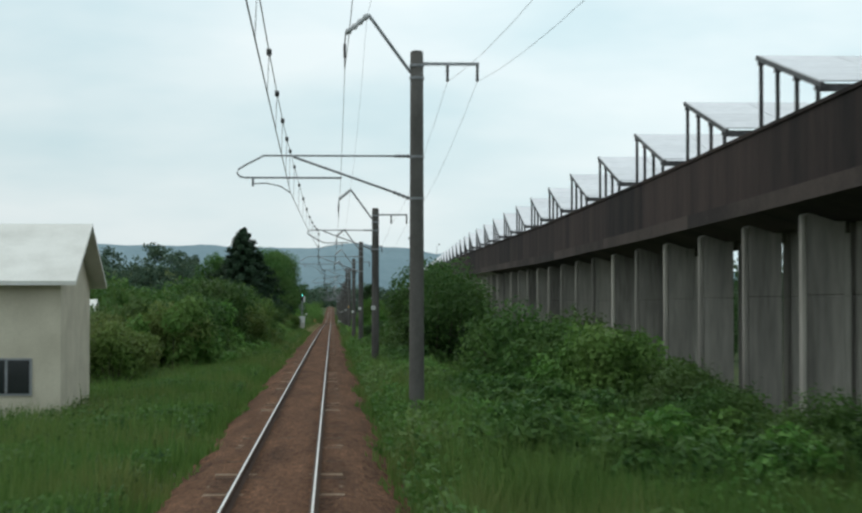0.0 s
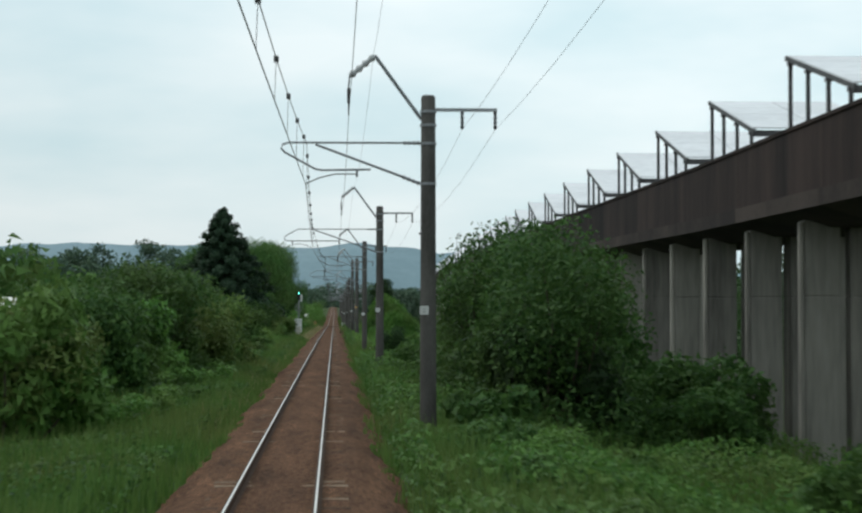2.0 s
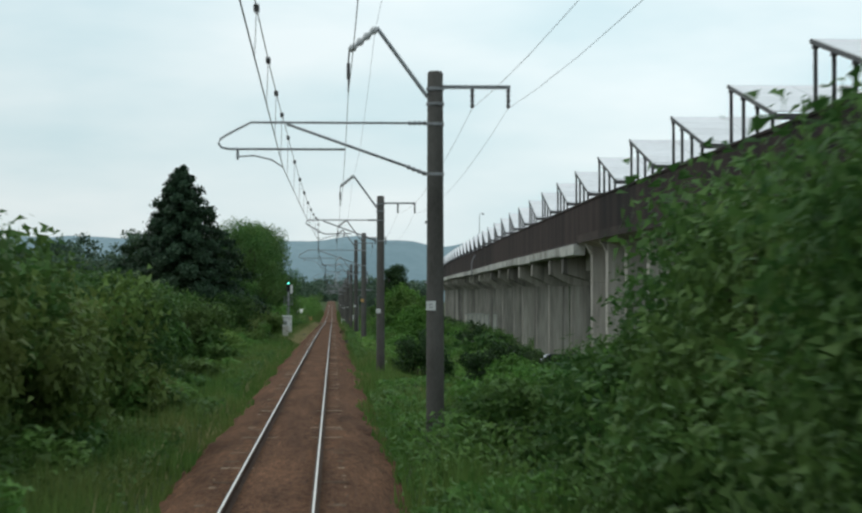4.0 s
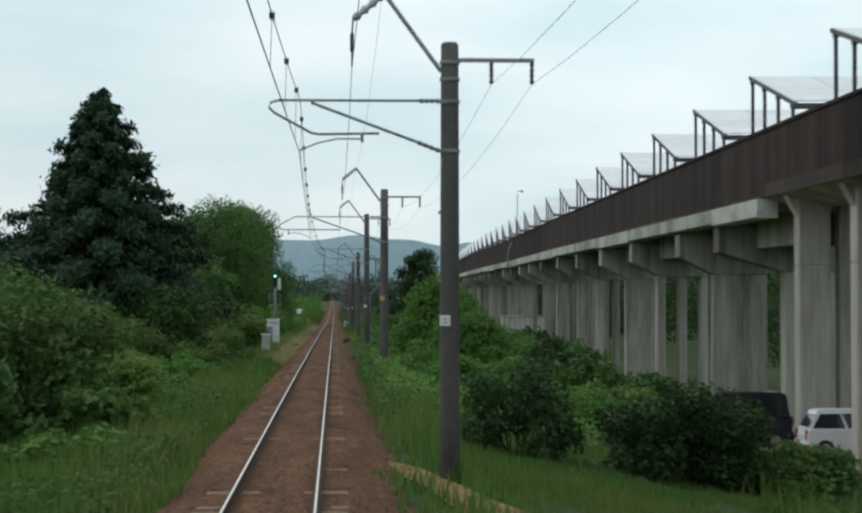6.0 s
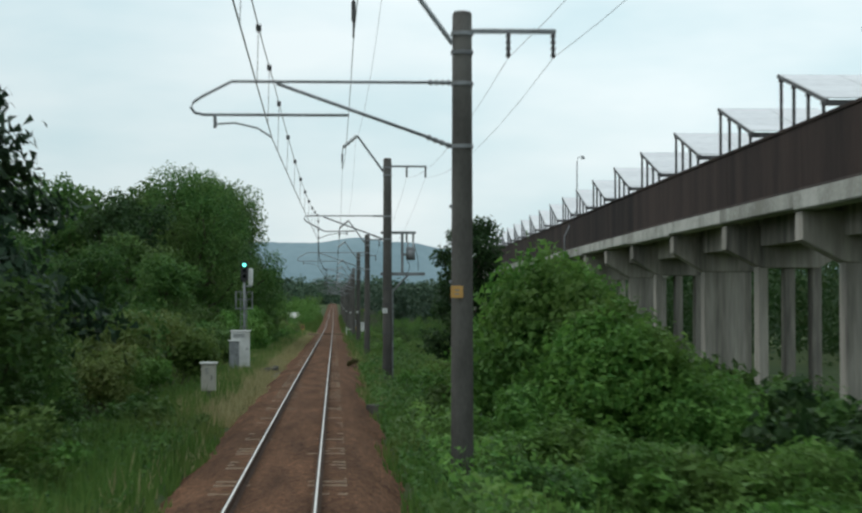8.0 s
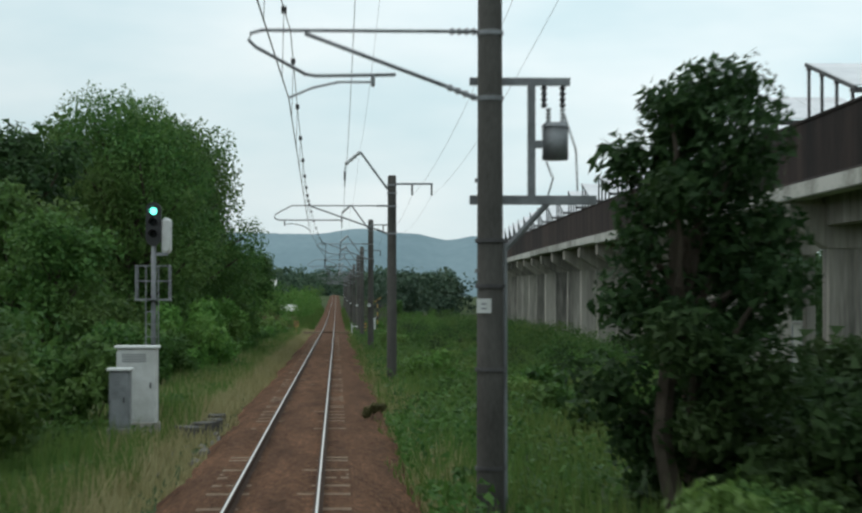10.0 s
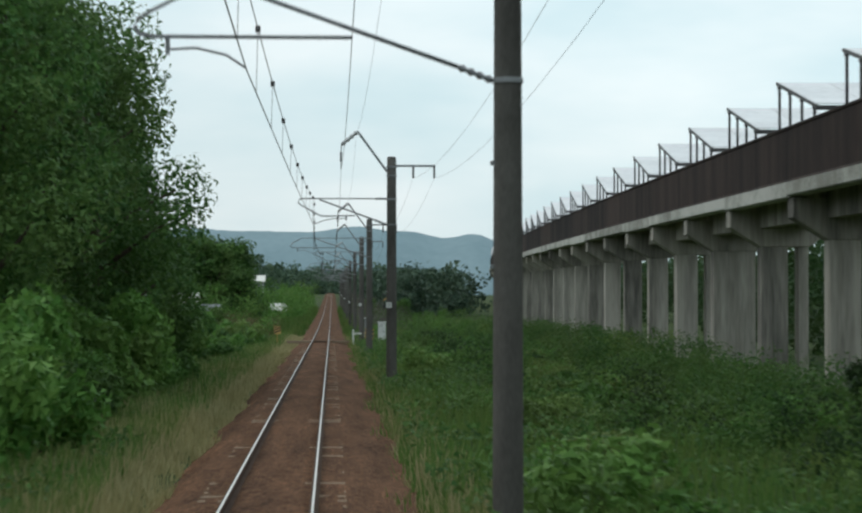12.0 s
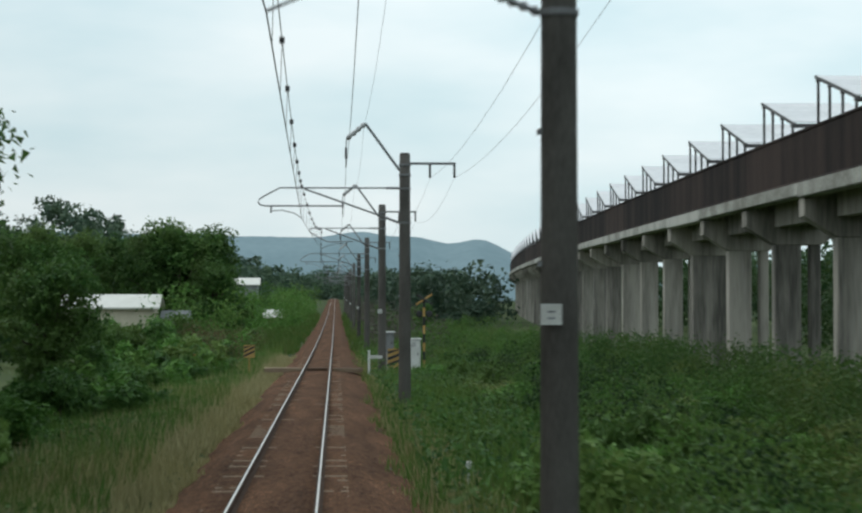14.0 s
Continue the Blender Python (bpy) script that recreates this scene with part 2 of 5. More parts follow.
# ---------- mesh helpers ----------
class Solid:
    """Collects boxes, tubes and prisms for one mesh."""

    def __init__(self):
        self.v, self.f = [], []

    def add(self, verts, faces):
        k = len(self.v)
        self.v += [tuple(p) for p in verts]
        self.f += [tuple(i + k for i in f) for f in faces]
        return self

    def box(self, x0, y0, z0, x1, y1, z1, b=0.0):
        """A box, with its upright and upper edges chamfered by b."""
        if not b:
            self.add([(x, y, z) for z in (z0, z1) for x, y in ((x0, y0), (x1, y0), (x1, y1), (x0, y1))],
                     [(3, 2, 1, 0), (4, 5, 6, 7), (0, 1, 5, 4), (1, 2, 6, 5), (2, 3, 7, 6), (3, 0, 4, 7)])
            return self
        ring = lambda i, z: [(x, y, z) for x, y in ((x0 + b + i, y0 + i), (x1 - b - i, y0 + i), (x1 - i, y0 + b + i), (x1 - i, y1 - b - i),
                                                     (x1 - b - i, y1 - i), (x0 + b + i, y1 - i), (x0 + i, y1 - b - i), (x0 + i, y0 + b + i))]
        return self.loft([ring(0, z0), ring(0, z1 - b), ring(b * .7, z1)])

    def loft(self, rings, closed=True, caps=True):
        k, n = len(self.v), len(rings[0])
        for r in rings:
            self.v += [tuple(p) for p in r]
        for i in range(len(rings) - 1):
            for j in range(n if closed else n - 1):
                a, b = k + i * n + j, k + i * n + (j + 1) % n
                self.f.append((a, b, b + n, a + n))
        if caps:
            self.f.append(tuple(k + j for j in reversed(range(n))))
            self.f.append(tuple(k + (len(rings) - 1) * n + j for j in range(n)))
        return self

    def tube(self, points, r0, r1=None, sides=6):
        """A round bar along points, its radius running from r0 to r1."""
        r1 = r0 if r1 is None else r1
        radii = r0 if isinstance(r0, list) else [r0 + (r1 - r0) * i / max(1, len(points) - 1) for i in range(len(points))]
        pts = [Vector(p) for p in points]
        rings = []
        for i, p in enumerate(pts):
            d = (pts[min(i + 1, len(pts) - 1)] - pts[max(i - 1, 0)]).normalized()
            u = d.cross(Vector((0, 0, 1)) if abs(d.z) < .9 else Vector((1, 0, 0))).normalized()
            w = u.cross(d)
            r = radii[i]
            rings.append([p + u * r * math.cos(a * math.tau / sides) + w * r * math.sin(a * math.tau / sides) for a in range(sides)])
        return self.loft(rings)

    def mesh(self, name, smooth=False):
        me = bpy.data.meshes.new(name)
        me.from_pydata(self.v, [], self.f)
        bm = bmesh.new()
        bm.from_mesh(me)
        bmesh.ops.recalc_face_normals(bm, faces=bm.faces)
        bm.to_mesh(me)
        bm.free()
        if smooth:
            me.shade_smooth()
        return me


def part(name, solid, material, parent, label="", smooth=False, at=None):
    """One mesh object under a thing or under a part."""
    ob = new(name, solid.mesh(name, smooth))
    ob.data.materials.append(material)
    ob.parent = parent
    if at is not None:
        ob.location = at
    return tagged(ob, label)


def thing(name, label, category, at=(0, 0, 0), group="", kind="", turn=0.0):
    ob = new(name)
    ob.location = at
    ob.rotation_euler = (0, 0, turn)
    ob.empty_display_size = .3
    return tagged(ob, label, category, group, kind)


def sprays(name, corners, material):
    """A mesh of loose pointed leaves from an array of shape (n, 3, 3)."""
    n = len(corners)
    me = bpy.data.meshes.new(name)
    me.vertices.add(n * 3)
    me.vertices.foreach_set("co", np.ascontiguousarray(corners, dtype=np.float32).ravel())
    me.loops.add(n * 3)
    me.loops.foreach_set("vertex_index", np.arange(n * 3, dtype=np.int32))
    me.polygons.add(n)
    me.polygons.foreach_set("loop_start", np.arange(0, n * 3, 3, dtype=np.int32))
    me.update(calc_edges=True)
    me.materials.append(material)
    return me


def leaves(rng, pts, size, out, flat=0.6):
    """Pointed leaves at pts, turned partly outwards along out."""
    n = len(pts)
    nor = rng.normal(size=(n, 3)) * flat + out
    nor /= np.linalg.norm(nor, axis=1, keepdims=True) + 1e-6
    a = np.cross(nor, rng.normal(size=(n, 3)))
    a /= np.linalg.norm(a, axis=1, keepdims=True) + 1e-6
    b = np.cross(nor, a)
    s = (size * rng.uniform(.6, 1.4, n))[:, None]
    return np.stack([pts - a * s * .8 - b * s * .6, pts - a * s * .8 + b * s * .6, pts + a * s * 1.2], 1)


def ground_z(x, y):
    """Ground height: a low bank beside the track, falling gently towards the viaduct."""
    x, y = np.asarray(x, float), np.asarray(y, float)
    deep = np.interp(y, [0, 60, 190, 230, 300, 2000], [1.5, 1.6, 2.2, 2.2, 1.3, 1.1])
    right = -.55 - (deep - .55) * np.clip((x - 2.3) / 9.0, 0, 1)
    left = -.55 - .5 * np.clip((-x - 2.3) / 7.0, 0, 1)
    return rail_z(y) + np.where(x > 0, right, left)

# ---------- ground, track bed and rails ----------
def make_ground():
    xs = np.concatenate([[-1500, -600, -200, -80, -40, -22], np.arange(-14, -2.0, 1.5), [-2.2, -1.9, 0, 1.9, 2.2], np.arange(3, 20, 1.5), [24, 40, 80, 200, 600, 1500]])
    ys = np.concatenate([np.arange(-60, 640, 8), np.arange(640, 1500, 30), [2000, 3000, 4500, 6000]])
    X, Y = np.meshgrid(xs, ys)
    Z = ground_z(X, Y) + .10 * np.sin(X * .9 + Y * .23) * (np.abs(X) > 3)
    Z = np.where(np.abs(X) < 2.0, rail_z(Y) - .62, Z)
    n, m = len(ys), len(xs)
    me = bpy.data.meshes.new("ground")
    me.from_pydata(np.stack([X, Y, Z], -1).reshape(-1, 3).tolist(), [],
                   [(i * m + j, i * m + j + 1, (i + 1) * m + j + 1, (i + 1) * m + j) for i in range(n - 1) for j in range(m - 1)])
    me.materials.append(SOIL)
    me.shade_smooth()
    tagged(new("ground", me), "dark green undergrowth and soil beside the railway", "ground", kind="structure")


make_ground()
TRACK_Y = np.concatenate([np.arange(-20, 620, 6.0), np.arange(620, 1400, 20.0)])


def make_bed():
    prof = [(-2.0, -.66), (-1.55, -.34), (-1.2, -.178), (-.85, -.151), (-.60, -.152), (-.35, -.143), (0, -.138), (.35, -.143), (.60, -.152), (.85, -.151), (1.2, -.178), (1.6, -.34), (2.1, -.66)]
    rng = np.random.default_rng(4)
    s = Solid()
    rings = []
    for y in np.concatenate([np.arange(-20, 480, .75), np.arange(480, 1400, 10)]):
        z = float(rail_z(y))
        wide = float(np.interp(y, [270, 300, 470, 500], [0, .45, .45, 0]))
        rings.append([(x + (wide * (x - 1) if x > 1.2 else 0) + (rng.normal() * .05 if abs(x) > 1.5 else 0), y, z + dz + rng.normal() * (.004 if abs(x) < 1.3 else .010)) for x, dz in prof])
    s.loft(rings, closed=False, caps=False)
    ob = new("ballast_bed", s.mesh("ballast_bed", True))
    ob.data.materials.append(BALLAST)
    return tagged(ob, "rust-brown crushed stone ballast under the single track", "ballast", kind="structure")


bed = make_bed()


track = thing("track", "narrow-gauge single track with bright worn rails", "railway track", kind="structure")


def make_rail(x):
    head, web = Solid(), Solid()
    rings_h, rings_w = [], []
    for y in TRACK_Y:
        z = float(rail_z(y))
        rings_h.append([(x + a, y, z + b) for a, b in ((-.015, -.006), (.015, -.006), (.015, .0015), (-.015, .0015))])
        rings_w.append([(x + a, y, z + b) for a, b in ((-.064, -.153), (.064, -.153), (.064, -.140), (.010, -.122), (.010, -.040), (.033, -.034), (.033, -.008), (.024, 0), (-.024, 0), (-.033, -.008), (-.033, -.034), (-.010, -.040), (-.010, -.122), (-.064, -.140))])
    rail = part("rail", web.loft(rings_w), RAIL_SIDE, track, "rusty rail with a polished running head")
    part("rail_head", head.loft(rings_h), RAIL, rail, "bright worn rail head", smooth=False)


make_rail(-.565)
make_rail(.565)


# ---------- overhead line ----------
def cyl_rings(x, y, z0, z1, r0, r1, sides=16, steps=2):
    return [[(x + (r0 + (r1 - r0) * i / steps) * math.cos(a * math.tau / sides), y + (r0 + (r1 - r0) * i / steps) * math.sin(a * math.tau / sides),
              z0 + (z1 - z0) * i / steps) for a in range(sides)] for i in range(steps + 1)]


POLE_X = 2.83


def insulator(s, a, b, r):
    """Ribbed insulator from a to b."""
    a, b = Vector(a), Vector(b)
    n = 9
    s.tube([a.lerp(b, i / (n - 1)) for i in range(n)], [r if i % 2 else r * .5 for i in range(n)], None, 8)


def make_pole(far_bracket, top=7.1, plate=WHITE, plate_z=2.2):
    """Concrete mast with cantilever, feeder arm and crossarm; its origin is at rail height on the mast's axis."""
    kind = "with a long looped bracket" if far_bracket else "with a short looped bracket"
    p = thing("catenary_pole", "dark concrete railway mast " + kind + " over the track", "railway mast", group="masts along the track")
    shaft = Solid().loft(cyl_rings(0, 0, -1.2, top, .185, .155, 18, 6))
    shaft = part("shaft", shaft, POLE, p, smooth=True)
    part("cap", Solid().loft(cyl_rings(0, 0, top - .03, top + .035, .158, .13, 18, 1)), POLE, shaft)
    for z in (top - .32, top - .62, 6.08, 5.08 if far_bracket else 5.21):
        part("band", Solid().loft(cyl_rings(0, 0, z - .03, z + .03, .18, .18, 18, 1)), STEEL, p, "galvanised clamp band")
    dz = top - 7.1
    # feeder arm, bent upwards over the track side
    part("feeder_arm", Solid().tube([(-.15, 0, 6.62 + dz), (-1.16, 0, 8.0 + dz)], .04, None, 8), STEEL, p)
    s = Solid()
    insulator(s, (-1.16, 0, 8.0 + dz), (-1.71, 0, 7.54 + dz), .085)
    part("tension_insulator", s, PORCELAIN, p, "grey ribbed porcelain insulator", True)
    s = Solid()
    s.tube([(-1.71, 0, 7.56 + dz), (-1.73, 0, 7.3 + dz), (-1.73, 0, 7.28 + dz), (-1.73, 0, 6.98 + dz), (-1.73, 0, 6.95 + dz), (-1.73, 0, 6.70 + dz)], [.018, .018, .04, .04, .018, .018])
    part("hanger", s, DARKSTEEL, p)
    # crossarm away from the track, two hanging insulators
    part("crossarm", Solid().box(.1, -.035, 6.79 + dz, 1.50, .035, 6.86 + dz), STEEL, p)
    for x in (.74, 1.46):
        s = Solid()
        insulator(s, (x, 0, 6.80 + dz), (x, 0, 6.40 + dz), .045)
        part("hanging_insulator", s, DARKSTEEL, p, smooth=True)
    # cantilever bracket
    s = Solid()
    if far_bracket:
        s.tube([(-.55, 0, 6.10), (-3.66, 0, 6.10), (-4.12, 0, 5.86), (-4.26, 0, 5.77), (-4.30, 0, 5.68), (-4.24, 0, 5.60), (-4.1, 0, 5.57), (-1.8, 0, 5.57)], .023, None, 8)
    else:
        s.tube([(-.55, 0, 6.10), (-3.02, 0, 6.10), (-3.16, 0, 6.06), (-3.19, 0, 5.97), (-3.1, 0, 5.88), (-2.44, 0, 5.52), (-2.3, 0, 5.50), (-1.25, 0, 5.52)], .023, None, 8)
    part("bracket_tube", s, STEEL, p, "galvanised looped bracket tube", True)
    foot = (-2.95, 0, 6.07) if far_bracket else (-2.45, 0, 6.06)
    low = 5.08 if far_bracket else 5.21
    part("stay_tube", Solid().tube([(-.58, 0, low + .16), foot], .027, None, 8), STEEL, p, smooth=True)
    for a, b in (((-.17, 0, 6.10), (-.55, 0, 6.10)), ((-.17, 0, low), (-.58, 0, low + .16))):
        s = Solid()
        insulator(s, a, b, .048)
        part("bracket_insulator", s, STEEL, p, "grey ribbed insulator", True)
    s = Solid()
    if far_bracket:
        s.tube([(-3.92, 0, 5.56), (-3.92, 0, 5.36)], .03)
        s.tube([(-3.92, 0, 5.42), (-3.6, 0, 5.44), (-3.25, 0, 5.36), (-3.02, 0, 5.21)], .016)
    else:
        s.tube([(-1.55, 0, 5.52), (-1.55, 0, 5.36)], .03)
        s.tube([(-1.55, 0, 5.42), (-2.0, 0, 5.42), (-2.35, 0, 5.34), (-2.66, 0, 5.21)], .016)
    part("steady_arm", s, STEEL, p)
    for z in (2.9, 4.1):
        part("cable_clip", Solid().box(-.20, -.05, z, -.15, .05, z + .05), STEEL, p)
    if plate is not None:
        pl = part("number_plate", Solid().box(-.19, -.205, plate_z - .08, .0, -.19, plate_z + .11), plate, p, "small square plate with unreadable marks")
        for k in range(2):
            part("mark", Solid().box(-.13, -.2085, plate_z - .03 + .06 * k, -.06, -.2055, plate_z - .012 + .06 * k), STEEL, pl)
    return p


POLES = [(47.4, 1), (92.6, 0), (138.7, 1), (184.0, 0), (230.2, 1), (274.6, 0), (321.0, 1), (365.8, 0), (406.0, 1), (434.5, 0), (476.0, 1),
         (521, 0), (566, 1), (611, 0), (656, 1), (701, 0), (746, 1), (791, 0)]
TOPS = {47.4: 8.6, 230.2: 7.2, 274.6: 8.28, 321.0: 7.18, 365.8: 7.5}    # the masts that stand taller than 7.1 m
kinds = {}
for y, far in POLES:
    key = (far, "tall") if y < 50 else (far, "orange") if 230 < y < 231 else (far, "plain") if (far and y > 300) else (far, "low") if 183 < y < 185 else (far, "")
    key = key + (TOPS.get(y, 7.1),)
    at = pose(POLE_X, y, float(rail_z(y)))
    if key not in kinds:
        ob = make_pole(bool(far), key[2], {"tall": None, "plain": None, "orange": ORANGE}.get(key[1], WHITE), {"orange": 2.75, "low": 2.2}.get(key[1], 2.45))
        ob.matrix_basis = at
        kinds[key] = ob
    else:
        copy_thing(kinds[key], at)


def make_wire(name, label, offsets, sag, r, start=-10.0, steps=8):
    """A wire hung from mast to mast; offsets(i) gives its place beside mast i, above the rail."""
    pts = []
    line = [(POLES[0][0] - 45.3, 1 - POLES[0][1])] + POLES
    for i in range(len(line) - 1):
        (ya, ka), (yb, kb) = line[i], line[i + 1]
        (xa, za), (xb, zb) = offsets(ya, ka), offsets(yb, kb)
        za, zb = za + float(rail_z(ya)), zb + float(rail_z(yb))
        for k in range(steps + (1 if i == len(line) - 2 else 0)):
            u = k / steps
            pts.append((xa + (xb - xa) * u, ya + (yb - ya) * u, za + (zb - za) * u - 4 * sag * u * (1 - u)))
    ob = new(name, Solid().tube(pts, r, None, 5).mesh(name, True))
    ob.data.materials.append(WIRE)
    return tagged(ob, label, "overhead wire", group="overhead wires")


contact_x = lambda k: POLE_X - (3.02 if k else 2.66)
make_wire("contact_wire", "dark contact wire hanging over the track", lambda y, k: (contact_x(k), 5.20), .04, .008)
make_wire("messenger_wire", "dark sagging messenger wire over the contact wire", lambda y, k: (contact_x(k) + .02, 6.10), .42, .007)
tall = lambda y: TOPS.get(y, 7.1) - 7.1 if y > 10 else 0
make_wire("feeder_wire", "thin feeder wire hung from the mast arms", lambda y, k: (POLE_X - 1.73, 6.70 + tall(y)), .55, .007)
make_wire("earth_wire", "thin earth wire along the mast tops", lambda y, k: (POLE_X - 1.2, 7.95 + tall(y)), .6, .0035)
make_wire("power_wire", "thin power wire hung from the crossarms", lambda y, k: (POLE_X + .74, 6.40 + tall(y)), .5, .0038)
make_wire("power_wire", "thin power wire hung from the crossarms", lambda y, k: (POLE_X + 1.46, 6.40 + tall(y)), .5, .0038)


def make_droppers():
    d = thing("wire_droppers", "small clips and droppers between the overhead wires", "wire droppers", kind="stuff")
    s = Solid()
    line = [(POLES[0][0] - 45.3, 1 - POLES[0][1])] + POLES
    for i in range(len(line) - 5):
        (ya, ka), (yb, kb) = line[i], line[i + 1]
        for k in range(9):
            u = (k + .5) / 9
            y = ya + (yb - ya) * u
            x = contact_x(ka) + (contact_x(kb) - contact_x(ka)) * u
            z = float(rail_z(ya)) * (1 - u) + float(rail_z(yb)) * u
            zm = z + 6.10 - 4 * .42 * u * (1 - u)
            s.tube([(x + .02, y, zm), (x, y, z + 5.20 - 4 * .04 * u * (1 - u))], .004, None, 4)
            s.box(x - .012, y - .03, zm - .045, x + .052, y + .03, zm + .035)
    ob = new("wire_clips", s.mesh("wire_clips"))
    ob.data.materials.append(DARKSTEEL)
    ob.parent = d


make_droppers()


# ---------- elevated concrete guideway ----------
def via_x(y):
    """The outer face of the guideway wall nearest the track: it draws away past the old piers, then curves off."""
    y = np.asarray(y, float)
    return 13.05 + .0155 * (np.minimum(y, 205) - 90) + .027 * np.maximum(y - 205, 0) + .00007 * np.maximum(y - 420, 0) ** 2


def via_turn(y):
    """The guideway's heading against the track's, in radians."""
    return math.atan((float(via_x(y + 2)) - float(via_x(y - 2))) / 4)


def via_z(y):
    """The top of that wall."""
    return np.interp(y, [-100, 50, 75, 118, 205, 293, 357, 406, 442, 479, 513, 900], [7.4, 7.65, 7.75, 8.05, 9.12, 10.06, 10.60, 11.13, 11.48, 11.82, 12.16, 15.6])


def sweep(y0, y1, prof, step=4.0):
    """A bar along the guideway: prof holds distance inwards from the face and height above the wall top."""
    n = max(1, int(math.ceil((y1 - y0) / step)))
    rings = []
    for i in range(n + 1):
        y = y0 + (y1 - y0) * i / n
        fx, fz = float(via_x(y)), float(via_z(y))
        rings.append([(fx + a, y, fz + b) for a, b in prof])
    return Solid().loft(rings)


rect = lambda a0, a1, b0, b1: [(a0, b0), (a1, b0), (a1, b1), (a0, b1)]
guideway = thing("viaduct", "long concrete viaduct with a rust-brown side wall and pale edge beam", "viaduct")
JOIN = 214.0      # where the closely set old piers end and the hammerhead piers begin
BENTS = [223.3, 233.4, 249.8, 264.3, 279, 293.8, 309.7, 323, 336.5, 349.8, 363.2, 377.6, 392.2, 405.8, 419.5, 432.3, 446.3]
while BENTS[-1] < 880:
    BENTS.append(BENTS[-1] + 13.9)


def make_span(y, y1, k):
    """One length of deck with its side walls; the old deck has a thin dark edge, the later one a deep pale edge beam."""
    part("inner_wall_panel", sweep(y, y1 - .03, rect(4.504, 4.72, -2.3, 0)), RUSTWALL, guideway)
    if y1 < JOIN + 2:
        part("wall_panel", sweep(y, y1 - .03, [(0, -1.86), (.22, -1.86), (.22, -.06), (.28, -.05), (.28, 0), (-.05, 0), (-.05, -.10), (0, -.12)]), RUSTWALL, guideway, "rust-brown stained side wall panel")
        part("edge_beam", sweep(y, y1 - .03, [(-.10, -2.30), (.22, -2.30), (.22, -1.86), (-.10, -1.86)]), STAINED_SHADED, guideway, "dark edge beam, stain and shade in its colour")
        part("deck_slab", sweep(y, y1, [(-.06, -2.304), (1.25, -2.70), (3.6, -2.70), (4.76, -2.30), (4.5, -1.9), (.224, -1.9)]), OLDCONCRETE if y > 165 else STAINED_SHADED, guideway, "old deck slab, early spans dark with stain and painted shade")
    else:
        deep = -2.90 - .07 * (k % 3 == 0)
        part("wall_panel", sweep(y, y1 - .03, [(0, -2.20), (.22, -2.20), (.22, -.06), (.28, -.05), (.28, 0), (-.05, 0), (-.05, -.10), (0, -.12)]), RUSTWALL, guideway, "rust-brown stained side wall panel")
        part("ledge", sweep(y, y1 - .02, [(-.16, -2.34), (.22, -2.34), (.22, -2.204), (-.10, -2.204)]), STAINED_SHADED, guideway, "dark ledge under the wall, stain and shadow line in its colour")
        part("edge_beam", sweep(y, y1 - .035, [(-.30, deep + .05), (-.25, deep), (.4, deep), (.4, -2.344), (-.30, -2.344)]), FASCIA, guideway, "pale concrete edge beam")
        part("deck_slab", sweep(y, y1, rect(.4, 4.5, -2.70, -2.35)), CONCRETE, guideway)
        for g in (1.3, 3.0):
            part("girder", sweep(y, y1 - .06, rect(g, g + .7, -3.8, -2.70)), CONCRETE, guideway)


y = JOIN - 11.46 * 21
k = 0
while y < 885:
    y1 = y + 11.46 if y < JOIN - 1 else next((b for b in BENTS if b > y + 4), y + 13.9)
    make_span(y, y1, k)
    y, k = y1, k + 1


def make_old_pier(y):
    """An old bent: a slab-like outer pier with a haunch under the deck edge, and two inner legs; a casting joint runs round each."""
    fx, top = float(via_x(y)), float(via_z(y)) - 2.5
    base, seam = float(ground_z(fx + 2, y)) - .4, float(via_z(y)) - 4.6
    def column(x0, x1, t, upper):
        s = Solid()
        ring = lambda z, i: [(x0 + i + .04, -t + i, z), (x1 - i - .04, -t + i, z), (x1 - i, -t + i + .04, z), (x1 - i, t - i - .04, z), (x1 - i - .04, t - i, z), (x0 + i + .04, t - i, z), (x0 + i, t - i - .04, z), (x0 + i, -t + i + .04, z)]
        s.loft([ring(base, 0), ring(seam - .035, 0), ring(seam - .02, .02), ring(seam + .02, .02), ring(seam + .035, 0), ring(upper, 0)])
        return s
    face = DARKPIER if y < 180 else OLDCONCRETE
    pier = part("pier", column(.48, 1.50, .38, top), face, guideway, "weathered grey concrete pier", at=(fx, y, 0))
    pier.rotation_euler = (0, 0, -via_turn(y))
    if y > 185:
        part("haunch", Solid().loft([[(.50, yy, top - .55), (.12, yy, top + .14), (.50, yy, top + .05)] for yy in (-.30, .30)]), OLDCONCRETE, pier)
    if y < 180:
        # Pale strip added to stand for the pier's brighter lit outer side.
        part("pilaster", Solid().box(.34, -.40, base, .476, -.14, top - .05, .03), CONCRETE, pier, "pale strip added for the lit outer side of the pier")
    part("pier_leg", column(1.78, 2.80, .36, top), face, pier)
    part("pier_leg", column(3.3, 4.3, .36, top), face, pier)


